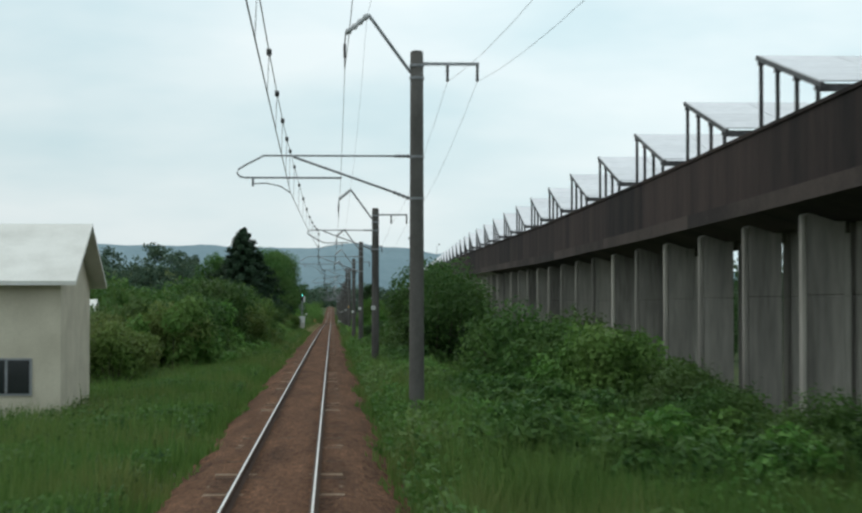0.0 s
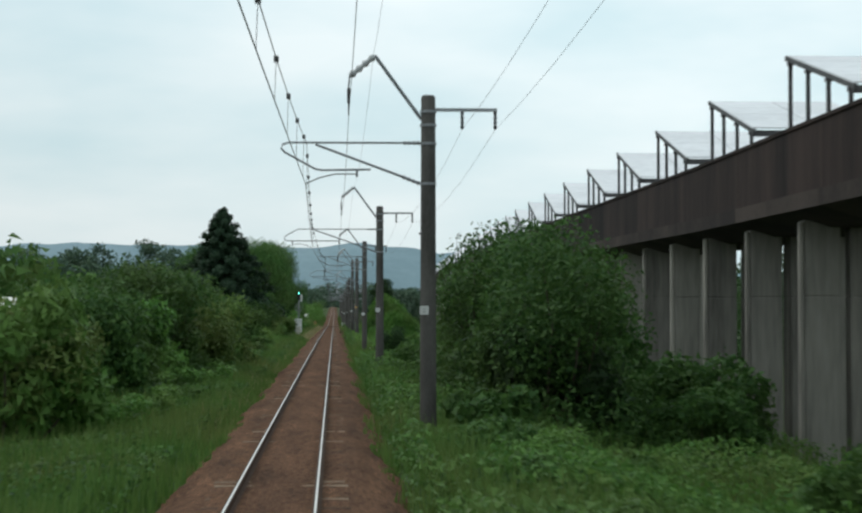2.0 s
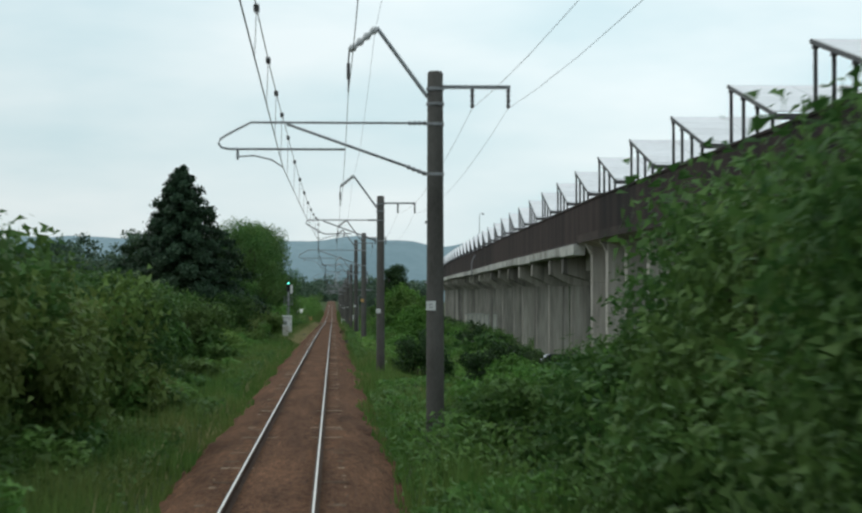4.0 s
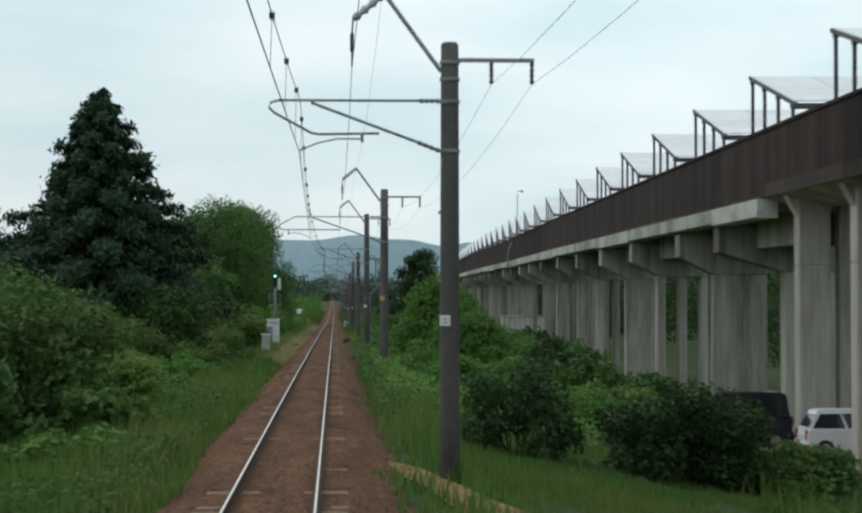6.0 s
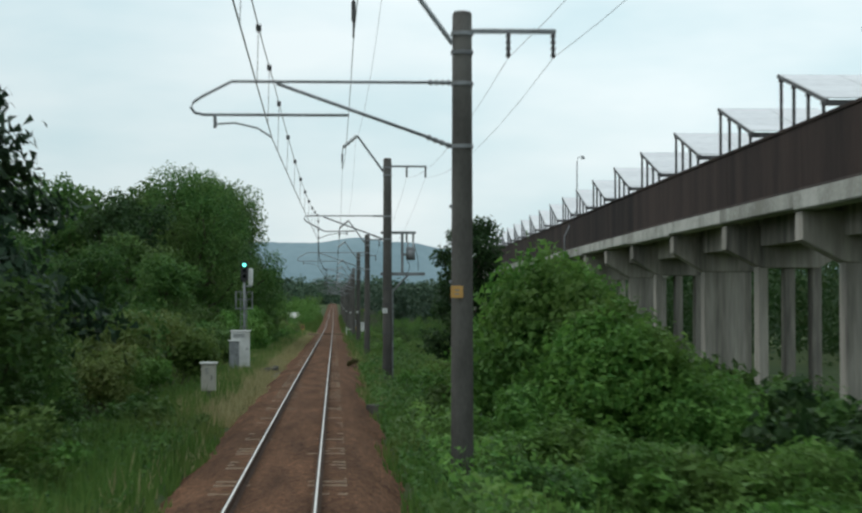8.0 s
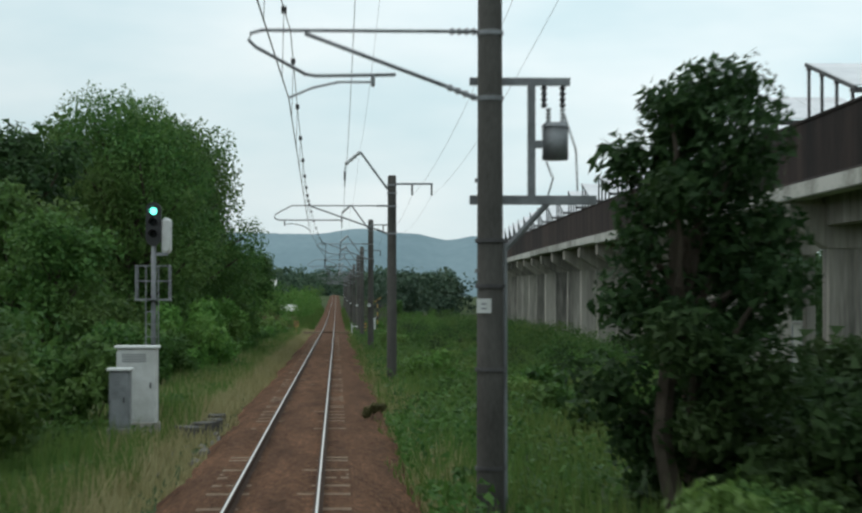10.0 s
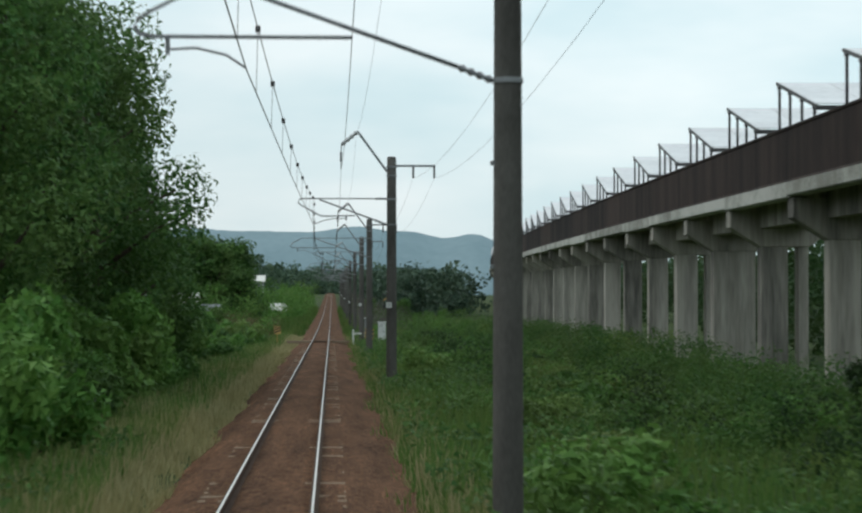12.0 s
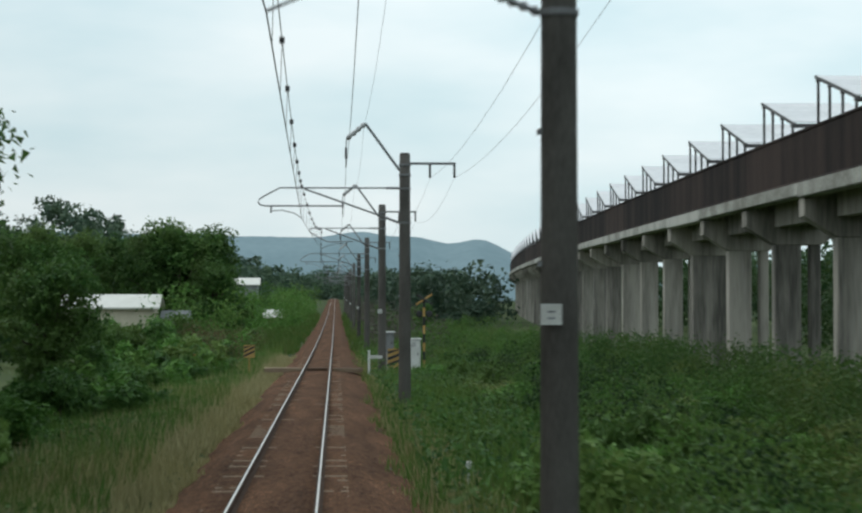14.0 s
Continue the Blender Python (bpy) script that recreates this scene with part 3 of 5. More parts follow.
def make_pier(y, k):
    """A hammerhead bent: a broad pier, a narrow one or slender legs, under a flared cap whose outer end shows as a square block."""
    fx, top = float(via_x(y)), float(via_z(y)) - 3.0
    base = float(ground_z(fx + 2, y)) - .4
    broad, slender = k in (0, 1, 3, 5, 7, 13) or (k > 16 and k % 3 == 0), k in (2, 4, 6, 8)
    x0, wide = (1.35 if k else 2.4), 2.3
    legs = [(x0, x0 + wide)] if broad else [(1.20, 1.60), (2.30, 2.72), (3.4, 3.8)] if slender else [(1.35, 2.65), (3.15, 3.65)]
    pier = part("pier", Solid().box(legs[0][0], -.5, base, legs[0][1], .5, top - 1.66, .04), CONCRETE, guideway, "weathered grey concrete pier", at=(fx, y, 0))
    pier.rotation_euler = (0, 0, -via_turn(y))
    for xa, xb in legs[1:]:
        part("pier_leg", Solid().box(xa, -.42, base, xb, .42, top - 1.66, .04), CONCRETE, pier)
    end = .95 if k < 5 else .78
    cap = [(-.12, top), (-.12, top - end), (x0 - .02, top - 1.7), (x0 + wide + .02, top - 1.7), (5.0, top - end), (5.0, top)]
    rings = [[(px + (i if n < 3 else -i), yy, pz + (i if 0 < n < 5 else 0)) for n, (px, pz) in enumerate(cap)] for yy, i in ((-.56, .03), (-.53, 0), (.53, 0), (.56, .03))]
    part("pier_cap", Solid().loft(rings), CONCRETE, pier, "flared concrete pier cap")


k = 0
while 50.4 + 7.67 * (k - 3) < 213:
    make_old_pier(50.4 + 7.67 * (k - 3))
    k += 1
for k, y in enumerate(BENTS):
    make_pier(y, k)


def make_array(length, hi):
    """A sloping bank of solar panels on posts, its tall end away, its origin on the wall top under the tall post."""
    a = thing("solar_array", "sloping solar panel bank on dark steel posts over the viaduct", "solar panels", group="solar panel banks on the viaduct")
    lo, wide = .46, 4.2
    zat = lambda u: hi + (lo - hi) * u
    for row in range(4):
        for col in range(2):
            u0, u1 = (row + .01) / 4, (row + .99) / 4
            x0, x1 = wide * col / 2 + .02, wide * (col + 1) / 2 - .02
            s = Solid().loft([[(x0, -length * u, zat(u) + .075 + h) for h in (0, .04)] + [(x1, -length * u, zat(u) + .075 + h) for h in (.04, 0)] for u in (u0, u1)])
            part("solar_panel", s, SKYPALE_PV, a, "solar panel coloured pale as if reflecting the sky")
    for x in (0.06, wide - .06):
        part("sloping_rail", Solid().loft([[(x + dx, -length * u, zat(u) + dz) for dx, dz in ((-.05, -.07), (.05, -.07), (.05, .07), (-.05, .07))] for u in (-.06, 1.02)]), DARKSTEEL, a)
        for u in (.01, .31, .63, .95):
            part("post", Solid().box(x - .05, -length * u - .05, -.3, x + .05, -length * u + .05, zat(u) - .05), DARKSTEEL, a)
            part("clip", Solid().box(x - .08, -length * u - .10, zat(u) - .16, x + .08, -length * u + .10, zat(u) - .06), DARKSTEEL, a)
    part("crossbar", Solid().box(0, -length - .10, lo - .16, wide, -length + .06, lo + .02), DARKSTEEL, a)
    part("crossbar", Solid().box(0, -.05, hi - .10, wide, .05, hi + .02), DARKSTEEL, a)
    for x in (1.1, 2.2, 3.3):
        part("post", Solid().box(x - .04, -length - .06, -.3, x + .04, -length + .02, lo - .17), DARKSTEEL, a)
    return a


BANK_N = [-2, 0, 8, 12, 17, 22, 24, 28, 31, 34, 37, 68]
BANK_Y = [29.4, 54.4, 154.0, 204.7, 268.8, 333.4, 356.9, 406.0, 442.6, 479.0, 514.0, 886.0]
bank = None
for n in range(-2, 68):
    y = float(np.interp(n, BANK_N, BANK_Y))
    tilt = math.degrees(math.atan((float(via_z(y + 3)) - float(via_z(y - 9))) / 12))
    m = pose(float(via_x(y)) + .15, y, float(via_z(y)), tilt, 0, -math.degrees(via_turn(y)))
    if bank is None:
        bank = make_array(7.3, 2.0)
        bank.matrix_basis = m
    else:
        copy_thing(bank, m)


def make_via_lamp():
    y = 348.9
    p = thing("street_lamp", "grey lamp post fixed outside the viaduct wall", "lamp post", at=(float(via_x(y)), y, float(via_z(y))))
    part("post_pipe", Solid().tube([(-.40, 0, -3.25), (-.40, 0, -1.35), (-.36, 0, -1.2), (.45, 0, .5), (.56, 0, .8), (.58, 0, 4.4)], .06, .045, 8), STEEL, p, smooth=True)
    part("foot_clamp", Solid().box(-.5, -.12, -2.85, -.28, .12, -2.6), STEEL, p)
    part("lamp_arm", Solid().tube([(.58, 0, 4.4), (.66, -.1, 4.75), (.96, -.3, 4.85)], .035, None, 6), STEEL, p, smooth=True)
    part("lamp_head", Solid().loft(cyl_rings(1.0, -.33, 4.62, 4.86, .16, .07, 10, 2)), STEEL, p, smooth=True)


make_via_lamp()


# ---------- distance: hills and woods ----------
def make_hills():
    # Distance haze is put into the hills' blue-grey base colour.
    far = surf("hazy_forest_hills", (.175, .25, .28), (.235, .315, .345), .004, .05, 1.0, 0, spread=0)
    rng = np.random.default_rng(3)
    dist = 4600
    xs = np.arange(-2600, 2600, 14.0)
    k = dist / 3600
    h = np.interp(xs / k + 606, [-900, -300, 0, 180, 300, 420, 560, 620, 660, 705, 760, 800, 850, 885, 925, 1000, 1300, 1900],
                  [128, 140, 150, 158, 154, 149, 148, 152, 161, 147, 146, 134, 151, 133, 106, 84, 96, 110])
    h = np.convolve(np.pad(h, 4, "edge"), np.hanning(11)[1:-1] / np.hanning(11).sum(), "valid")
    h = h + 2 * np.sin(xs / 61) + 1.5 * np.sin(xs / 23 + 1) + np.convolve(rng.normal(size=len(xs)), np.ones(4) / 4, "same") * 2
    h = h * k * .92
    rows = [(dist, 0.0), (dist + 80, .45), (dist + 220, .8), (dist + 330, 1.0), (dist + 700, .3)]
    v = [(x * d / dist, d, -20 + f * (z + 20) + (8 * math.sin(x / 47 + d) if 0 < f < 1 else 0)) for d, f in rows for x, z in zip(xs, h)]
    n = len(xs)
    me = bpy.data.meshes.new("backdrop")
    me.from_pydata(v, [], [(i * n + j, i * n + j + 1, (i + 1) * n + j + 1, (i + 1) * n + j) for i in range(len(rows) - 1) for j in range(n - 1)])
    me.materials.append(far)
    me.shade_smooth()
    tagged(new("backdrop_hills", me), "forested hills on the horizon, coloured blue-grey for haze", "hills", kind="structure")


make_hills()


def canopy_points(rng, lumps, n, shell=.5):
    """Points on the outer shells of round lumps (x, y, z, r, squash)."""
    lumps = np.asarray(lumps, float)
    w = lumps[:, 3] ** 2
    idx = rng.choice(len(lumps), n, p=w / w.sum())
    d = rng.normal(size=(n, 3))
    d /= np.linalg.norm(d, axis=1, keepdims=True)
    r = lumps[idx, 3] * (1 - shell * rng.random(n) ** 2)
    wob = 1 + .22 * np.sin(d[:, 0] * 5 + idx) * np.cos(d[:, 1] * 6 + idx * 2.1)
    pts = lumps[idx, :3] + d * (r * wob)[:, None] * np.array([1, 1, .85])
    return pts, d


def far_woods(name, label, x0, x1, y0, y1, n, hmin, hmax, seed, mat_, leaf=.9, per=260, floor=None):
    rng = np.random.default_rng(seed)
    all_q = []
    for i in range(n):
        x, y = rng.uniform(x0, x1), rng.uniform(y0, y1)
        h = rng.uniform(hmin, hmax)
        z = float((floor or ground_z)(x, y))
        lumps = [(x + rng.normal() * h * .18, y + rng.normal() * h * .18, z + h * rng.uniform(.08, .82), h * rng.uniform(.16, .3), 1) for _ in range(8)]
        pts, d = canopy_points(rng, lumps, per)
        pts[:, 2] = np.maximum(pts[:, 2], z)
        all_q.append(leaves(rng, pts, leaf * h / 12, d))
    ob = new(name, sprays(name, np.concatenate(all_q), mat_))
    tagged(ob, label, "woods", kind="stuff")


def ridge_z(x, y):
    """A low wooded ridge beyond the fields, falling towards the railway."""
    x, y = np.asarray(x, float), np.asarray(y, float)
    along = np.interp(x, [-700, -420, -250, -140, -70, -40, -22, -12], [9, 16, 17, 20, 18, 10, 3, 0])
    return ground_z(x, y) + (along + 2 * np.sin(x / 17) + np.sin(x / 7 + y / 30)) * np.clip((y - 820) / 110, 0, 1) * np.clip(np.minimum(1, (-x - 8) / 8), 0, 1)


def make_ridge():
    xs, ys = np.concatenate([np.arange(-700, -60, 16.0), np.arange(-60, -7, 4.0)]), np.concatenate([np.arange(812, 950, 12.0), [1000, 1080]])
    X, Y = np.meshgrid(xs, ys)
    Z = np.where(Y > 1050, ground_z(X, Y) - 1, ridge_z(X, Y) - .25 + .2 * (Y > 830))
    n, m = len(ys), len(xs)
    me = bpy.data.meshes.new("ground_ridge")
    me.from_pydata(np.stack([X, Y, Z], -1).reshape(-1, 3).tolist(), [], [(i * m + j, i * m + j + 1, (i + 1) * m + j + 1, (i + 1) * m + j) for i in range(n - 1) for j in range(m - 1)])
    me.materials.append(SOIL)
    me.shade_smooth()
    tagged(new("ground_ridge", me), "low dark wooded ridge beyond the fields", "ridge", kind="structure")


make_ridge()
far_woods("far_woods", "dark green woods covering the low ridge beyond the fields", -340, -14, 830, 940, 330, 8, 14, 21, HAZY_FARLEAF, .72, 300, ridge_z)
far_woods("far_woods", "lighter green trees at the foot of the wooded ridge", -260, -12, 790, 830, 60, 5, 9, 20, LEAF, .55, 380)
far_woods("far_woods", "distant green woods behind the viaduct", 62, 300, 620, 1000, 150, 9, 17, 22, HAZY_FARLEAF, .64, 320)
far_woods("far_woods", "dark green woods between the railway and the far viaduct", 10, 26, 640, 900, 60, 6, 11, 19, HAZY_FARLEAF, .56, 420)
far_woods("far_woods", "woods closing the railway's far end", -30, 60, 1120, 1300, 70, 9, 16, 23, HAZY_FARLEAF, .6, 400)
far_woods("far_woods", "dark woods behind the viaduct piers", 30, 50, 55, 330, 130, 7, 11, 24, LEAF_DARK, .30, 400)
far_woods("far_woods", "dark woods beyond the later viaduct piers", 34, 60, 330, 490, 75, 8, 12, 18, LEAF_DARK, .36, 360)
far_woods("far_woods", "dark woods beyond the bend of the viaduct", 44, 74, 490, 640, 60, 8, 12, 17, LEAF_DARK, .38, 340)
far_woods("far_woods", "mixed woods beyond the trackside hedge", -75, -34, 150, 700, 150, 7, 14, 25, LEAF, .6)


# ---------- trees and shrubs ----------
def limb(s, a, b, r0, r1, rng, bends=3, sides=6):
    a, b = Vector(a), Vector(b)
    pts = [a.lerp(b, i / bends) + Vector(rng.normal(size=3)) * (b - a).length * .05 * (0 < i < bends) for i in range(bends + 1)]
    s.tube(pts, r0, r1, sides)
    return pts


def make_tree(seed, height, radius, trunk_h, n_leaves, leaf, mat_, label, lumps_n=16, shell=.85, name="broadleaf_tree", category="tree"):
    rng = np.random.default_rng(seed)
    t = thing(name, label, category)
    s = Solid()
    top = (rng.normal() * .3, rng.normal() * .3, height * .72)
    limb(s, (0, 0, -.5), top, height * .028, height * .010, rng, 5)
    lumps = []
    for i in range(lumps_n):
        a = i * 2.4 + rng.normal() * .3
        u = (i + .5) / lumps_n
        z = trunk_h + (height - trunk_h) * (.06 + .84 * u)
        reach = radius * math.sqrt(max(.05, 1 - ((u - .35) / .78) ** 2)) * rng.uniform(.45, .85)
        c = (reach * math.cos(a), reach * math.sin(a), z)
        lumps.append((*c, radius * rng.uniform(.26, .44), 1))
        if i % 2:
            lumps.append((c[0] * .4, c[1] * .4, c[2], radius * .36, 1))
        limb(s, (0, 0, max(.3, z * .62)), c, height * .010, height * .003, rng)
    part("trunk", s, BARK, t, "brown trunk with spreading limbs")
    pts, d = canopy_points(rng, lumps, n_leaves, shell)
    ob = new("crown", sprays("crown", leaves(rng, pts, leaf, d * .6 + [0, 0, .35]), mat_))
    ob.parent = t
    return t


def make_shrub(seed, height, radius, n_leaves, leaf, mat_, label, lumps_n=11, name="shrub"):
    rng = np.random.default_rng(seed)
    t = thing(name, label, "shrub")
    s = Solid()
    lumps = []
    for i in range(lumps_n):
        a, q = rng.uniform(0, math.tau), math.sqrt(rng.random())
        z = height * (.12 + .70 * rng.random() ** (.85 if height > 5 else .55) * (1 - .38 * q * q))
        c = (radius * .72 * q * math.cos(a), radius * .72 * q * math.sin(a), z)
        lumps.append((*c, min(radius, height * .62) * rng.uniform(.25, .42), 1))
        limb(s, (rng.normal() * .1, rng.normal() * .1, -.3), c, .025 * height / 2, .008, rng, 2, 4)
    if height > 5:
        for i in range(10):
            a = i * .628
            lumps.append((radius * .7 * math.cos(a), radius * .7 * math.sin(a), height * .13, radius * .36, 1))
    part("stem", s, BARK, t, "thin brown branching stem")
    pts, d = canopy_points(rng, lumps, n_leaves, .6)
    spray = int(n_leaves * .05)
    pts[:spray] += d[:spray] * rng.uniform(.04, .14, spray)[:, None] * radius * .5 + np.array([0, 0, .05])
    pts[:, 2] = np.clip(pts[:, 2], .02, height * 1.1)
    ob = new("foliage", sprays("foliage", leaves(rng, pts, leaf, d * .6 + [0, 0, .4]), mat_))
    ob.parent = t
    return t


def make_cedar(seed, height, radius, n_leaves, label):
    rng = np.random.default_rng(seed)
    t = thing("cedar_tree", label, "tree")
    s = Solid()
    s.tube([(0, 0, -.5), (.05, 0, height * .5), (0, 0, height * .97)], height * .022, .03, 8)
    pts, outs = [], []
    n_b = 90
    for i in range(n_b):
        u = (i + rng.random()) / n_b
        z = height * (.30 + .68 * u)
        reach = radius * (1 - u) ** .8 * rng.uniform(.65, 1.1) + .15
        a = i * 2.399
        tip = np.array([reach * math.cos(a), reach * math.sin(a), z - reach * .12])
        if i % 2 == 0:
            s.tube([(0, 0, z), tuple(tip)], .05 * (1 - u) + .012, .01, 5)
        k = int(n_leaves / n_b * (.35 + 1.3 * (1 - u)))
        w = rng.random(k) ** .6
        p = np.outer(w, tip) + np.outer(1 - w, [0, 0, z]) + rng.normal(size=(k, 3)) * np.array([.32, .32, .26]) * (.35 + .65 * (1 - u))
        pts.append(p)
        outs.append(np.tile(np.array([math.cos(a), math.sin(a), .5]), (k, 1)))
    part("trunk", s, BARK, t, "straight brown trunk")
    ob = new("crown", sprays("crown", leaves(rng, np.concatenate(pts), .135, np.concatenate(outs)), NEEDLE))
    ob.parent = t
    return t


def make_arching_bush(seed, height, radius, stems, per, leaf, mat_, label):
    """A loose bush of arching shoots with leaves along them, ragged at the top."""
    r = np.random.default_rng(seed)
    t = thing("bush", label, "bush")
    s = Solid()
    pts, out = [], []
    u = np.linspace(0, 1, 5)
    for i in range(stems):
        a, q = r.uniform(0, math.tau), math.sqrt(r.random())
        h = height * (.35 + .65 * (1 - q ** 2.2) * r.uniform(.75, 1.0)) * (1.12 if r.random() < .12 else 1)
        reach = radius * q
        ux, uz = reach * u ** 1.3, h * np.sin(u * 1.9) / math.sin(1.571)
        line = np.stack([math.cos(a) * ux + r.normal() * .12, math.sin(a) * ux + r.normal() * .12, uz - .1], 1)
        if i % 4 == 0:
            for p, g in zip(line[:-2], line[1:-1]):
                limb(s, tuple(p), tuple(g), .014, .009, r, 1, 3)
        w = .22 + .78 * r.random(per) ** .7
        c = np.stack([np.interp(w, u, line[:, k]) for k in range(3)], 1)
        off = r.normal(size=(per, 3)) * np.array([.20, .20, .13]) * (height / 4.4)
        pts.append(c + off)
        out.append(off * .6 + np.array([math.cos(a) * .25, math.sin(a) * .25, .5]))
    part("stem", s, BARK, t, "thin brown arching shoots")
    pts, out = np.concatenate(pts), np.concatenate(out)
    pts[:, 2] = np.clip(pts[:, 2], .03, height * 1.2)
    ob = new("foliage", sprays("foliage", leaves(r, pts, leaf, out), mat_))
    ob.parent = t
    return t


def stand(ob, x, y, turn=0.0, scale=1.0, drop=0.1, squash=1.0):
    ob.matrix_basis = Matrix.Translation((x, y, float(ground_z(x, y)) - drop)) @ Matrix.Rotation(turn, 4, "Z") @ Matrix.Diagonal((scale, scale, scale * squash, 1))
    return ob


def plant(proto, used, x, y, turn, scale=1.0, squash=1.0):
    """The prototype stands at its first place; later ones are copies."""
    if proto.name not in used:
        used.add(proto.name)
        return stand(proto, x, y, turn, scale, squash=squash)
    ob = copy_thing(proto, Matrix())
    return stand(ob, x, y, turn, scale, squash=squash)


used = set()
SHRUBS = [make_shrub(31, 2.2, 1.7, 4300, 0.078, LEAF, "dense green shrub beside the railway"),
          make_shrub(32, 2.6, 1.9, 4700, 0.085, LEAF_LIGHT, "light green leafy shrub beside the railway"),
          make_shrub(33, 1.6, 1.5, 2600, 0.092, LEAF, "low green shrub among the weeds"),
          make_shrub(34, 2.4, 1.8, 3500, 0.093, LEAF_DARK, "dark green dense shrub beside the railway"),
          make_shrub(36, 5.8, 2.5, 8600, .10, LEAF, "tall dense thicket of green bushes", 30),
          make_shrub(35, 3.2, 2.1, 5600, 0.088, LEAF, "tall green thicket shrub with loose sprays"),
          make_shrub(37, 5.8, 2.5, 15500, .068, LEAF, "tall dark green thicket of small-leaved bushes", 30),
          make_shrub(38, 2.8, 1.9, 6800, .065, LEAF_LIGHT, "fresh green small-leaved bush beside the railway"),
          make_shrub(39, 3.4, 2.1, 7400, .066, LEAF, "green bush with fine dense leaves", 22),
          make_shrub(40, 3.0, 2.0, 5600, .078, OLIVE, "olive-green bush with yellowing shoots", 14),
          make_arching_bush(44, 4.4, 2.3, 150, 62, .084, FRESH, "tall fresh-green bush of arching shoots with a ragged top")]
for k, ob in enumerate(SHRUBS):
    tagged(ob, group="shrubs along the railway")
rng = random.Random(5)


def foliage_of(ob):
    """The leaves of a shrub as an array of corners."""
    me = ob.children[-1].data if ob.children[-1].name.startswith("foliage") else ob.children[0].data
    co = np.empty(len(me.vertices) * 3, dtype=np.float32)
    me.vertices.foreach_get("co", co)
    return co.reshape(-1, 3)


def thinned(co, step, grow):
    """Some of the leaves, a little larger."""
    q = co.reshape(-1, 3, 3)[::step]
    mid = q.mean(axis=1, keepdims=True)
    return ((q - mid) * grow + mid).reshape(-1, 3)


LEAVES = [thinned(foliage_of(ob), 2, 1.18) for ob in SHRUBS]
SPARSE = [thinned(foliage_of(ob), 4, 1.5) for ob in SHRUBS]
merged = {"LEAF": [], "LEAF_LIGHT": [], "LEAF_DARK": [], "OLIVE": []}
TONES = ["LEAF", "LEAF_LIGHT", "LEAF", "LEAF_DARK", "LEAF", "LEAF", "LEAF", "LEAF_LIGHT", "LEAF", "OLIVE", "LEAF_LIGHT"]


def thicket(x0, x1, y0, y1, n, h0, h1, picks, merge=False):
    """Shrubs over a stretch; h0 to h1 are their heights; merge lets them run together into undergrowth."""
    nat = [2.2, 2.6, 1.6, 2.4, 5.8, 3.2, 5.8, 2.8, 3.4, 3.0, 4.4]
    for _ in range(n):
        k = rng.choice(picks)
        h = rng.uniform(h0, h1)
        s = h / nat[k]
        wide = min(1.5, max(.7, s ** .6))
        x, y, turn = rng.uniform(x0, x1), rng.uniform(y0, y1), rng.uniform(0, 6.28)
        if merge:
            c, sn = math.cos(turn) * wide, math.sin(turn) * wide
            co = (LEAVES if y < 120 else SPARSE)[k] @ np.array([[c, sn, 0], [-sn, c, 0], [0, 0, s]], dtype=np.float32)
            merged[TONES[k]].append((co + np.array([x, y, float(ground_z(x, y)) - .1], dtype=np.float32)).reshape(-1, 3, 3))
        else:
            plant(SHRUBS[k], used, x, y, turn, wide, s / wide)


# right of the track: a rounded bush, then a tall thicket, later a single large bush
thicket(6.8, 10.2, 57, 64, 12, 3.5, 4.3, [8, 7, 8])
thicket(4.2, 5.8, 58, 66, 5, 1.4, 2.0, [7, 8])
thicket(5.0, 9.0, 52, 64, 7, .8, 1.4, [1, 2])
thicket(8.6, 11.4, 95, 114, 6, 2.4, 3.5, [0, 5])
thicket(8.6, 12.0, 40, 62, 11, 2.1, 2.9, [7, 8])
thicket(9.0, 12.6, 56, 80, 8, 1.8, 2.6, [0, 1])
thicket(5.0, 9.5, 58, 74, 4, 1.2, 1.7, [2, 3])
thicket(3.9, 6.0, 66, 92, 6, 1.0, 1.6, [0, 7, 2])
thicket(6.0, 8.0, 96, 134, 13, 6.2, 7.7, [6])
thicket(7.0, 10.0, 96, 134, 9, 3.2, 4.6, [0, 1, 5])
thicket(5.4, 7.2, 94, 136, 8, 3.0, 4.4, [8, 3, 8])
thicket(4.0, 5.2, 92, 150, 10, 1.2, 2.0, [0, 2, 3])
thicket(4.6, 9.5, 138, 150, 6, 1.5, 2.4, [0, 1, 5])
thicket(7.2, 9.8, 150, 160, 5, 1.5, 2.0, [8, 7])
thicket(6.8, 8.8, 158, 168, 7, 2.2, 2.6, [10, 8, 7])
thicket(9.0, 11.2, 158, 170, 7, 3.0, 3.8, [8, 10])
thicket(10.4, 13.4, 195, 204, 8, 1.2, 1.7, [0, 2, 0])
thicket(5.2, 9.2, 240, 252, 10, 3.3, 4.4, [10, 7, 10])
thicket(4.4, 9.4, 212, 238, 11, 1.5, 2.5, [10, 10, 7])
thicket(5.9, 6.9, 244, 248, 3, 5.0, 5.5, [10])
thicket(7.8, 11.4, 239, 252, 9, 2.6, 3.6, [7, 10])
thicket(8.6, 13.0, 206, 232, 16, 1.8, 2.5, [0, 1, 7], True)
thicket(9.6, 13.6, 222, 276, 30, 2.7, 3.5, [0, 8, 3, 0], True)
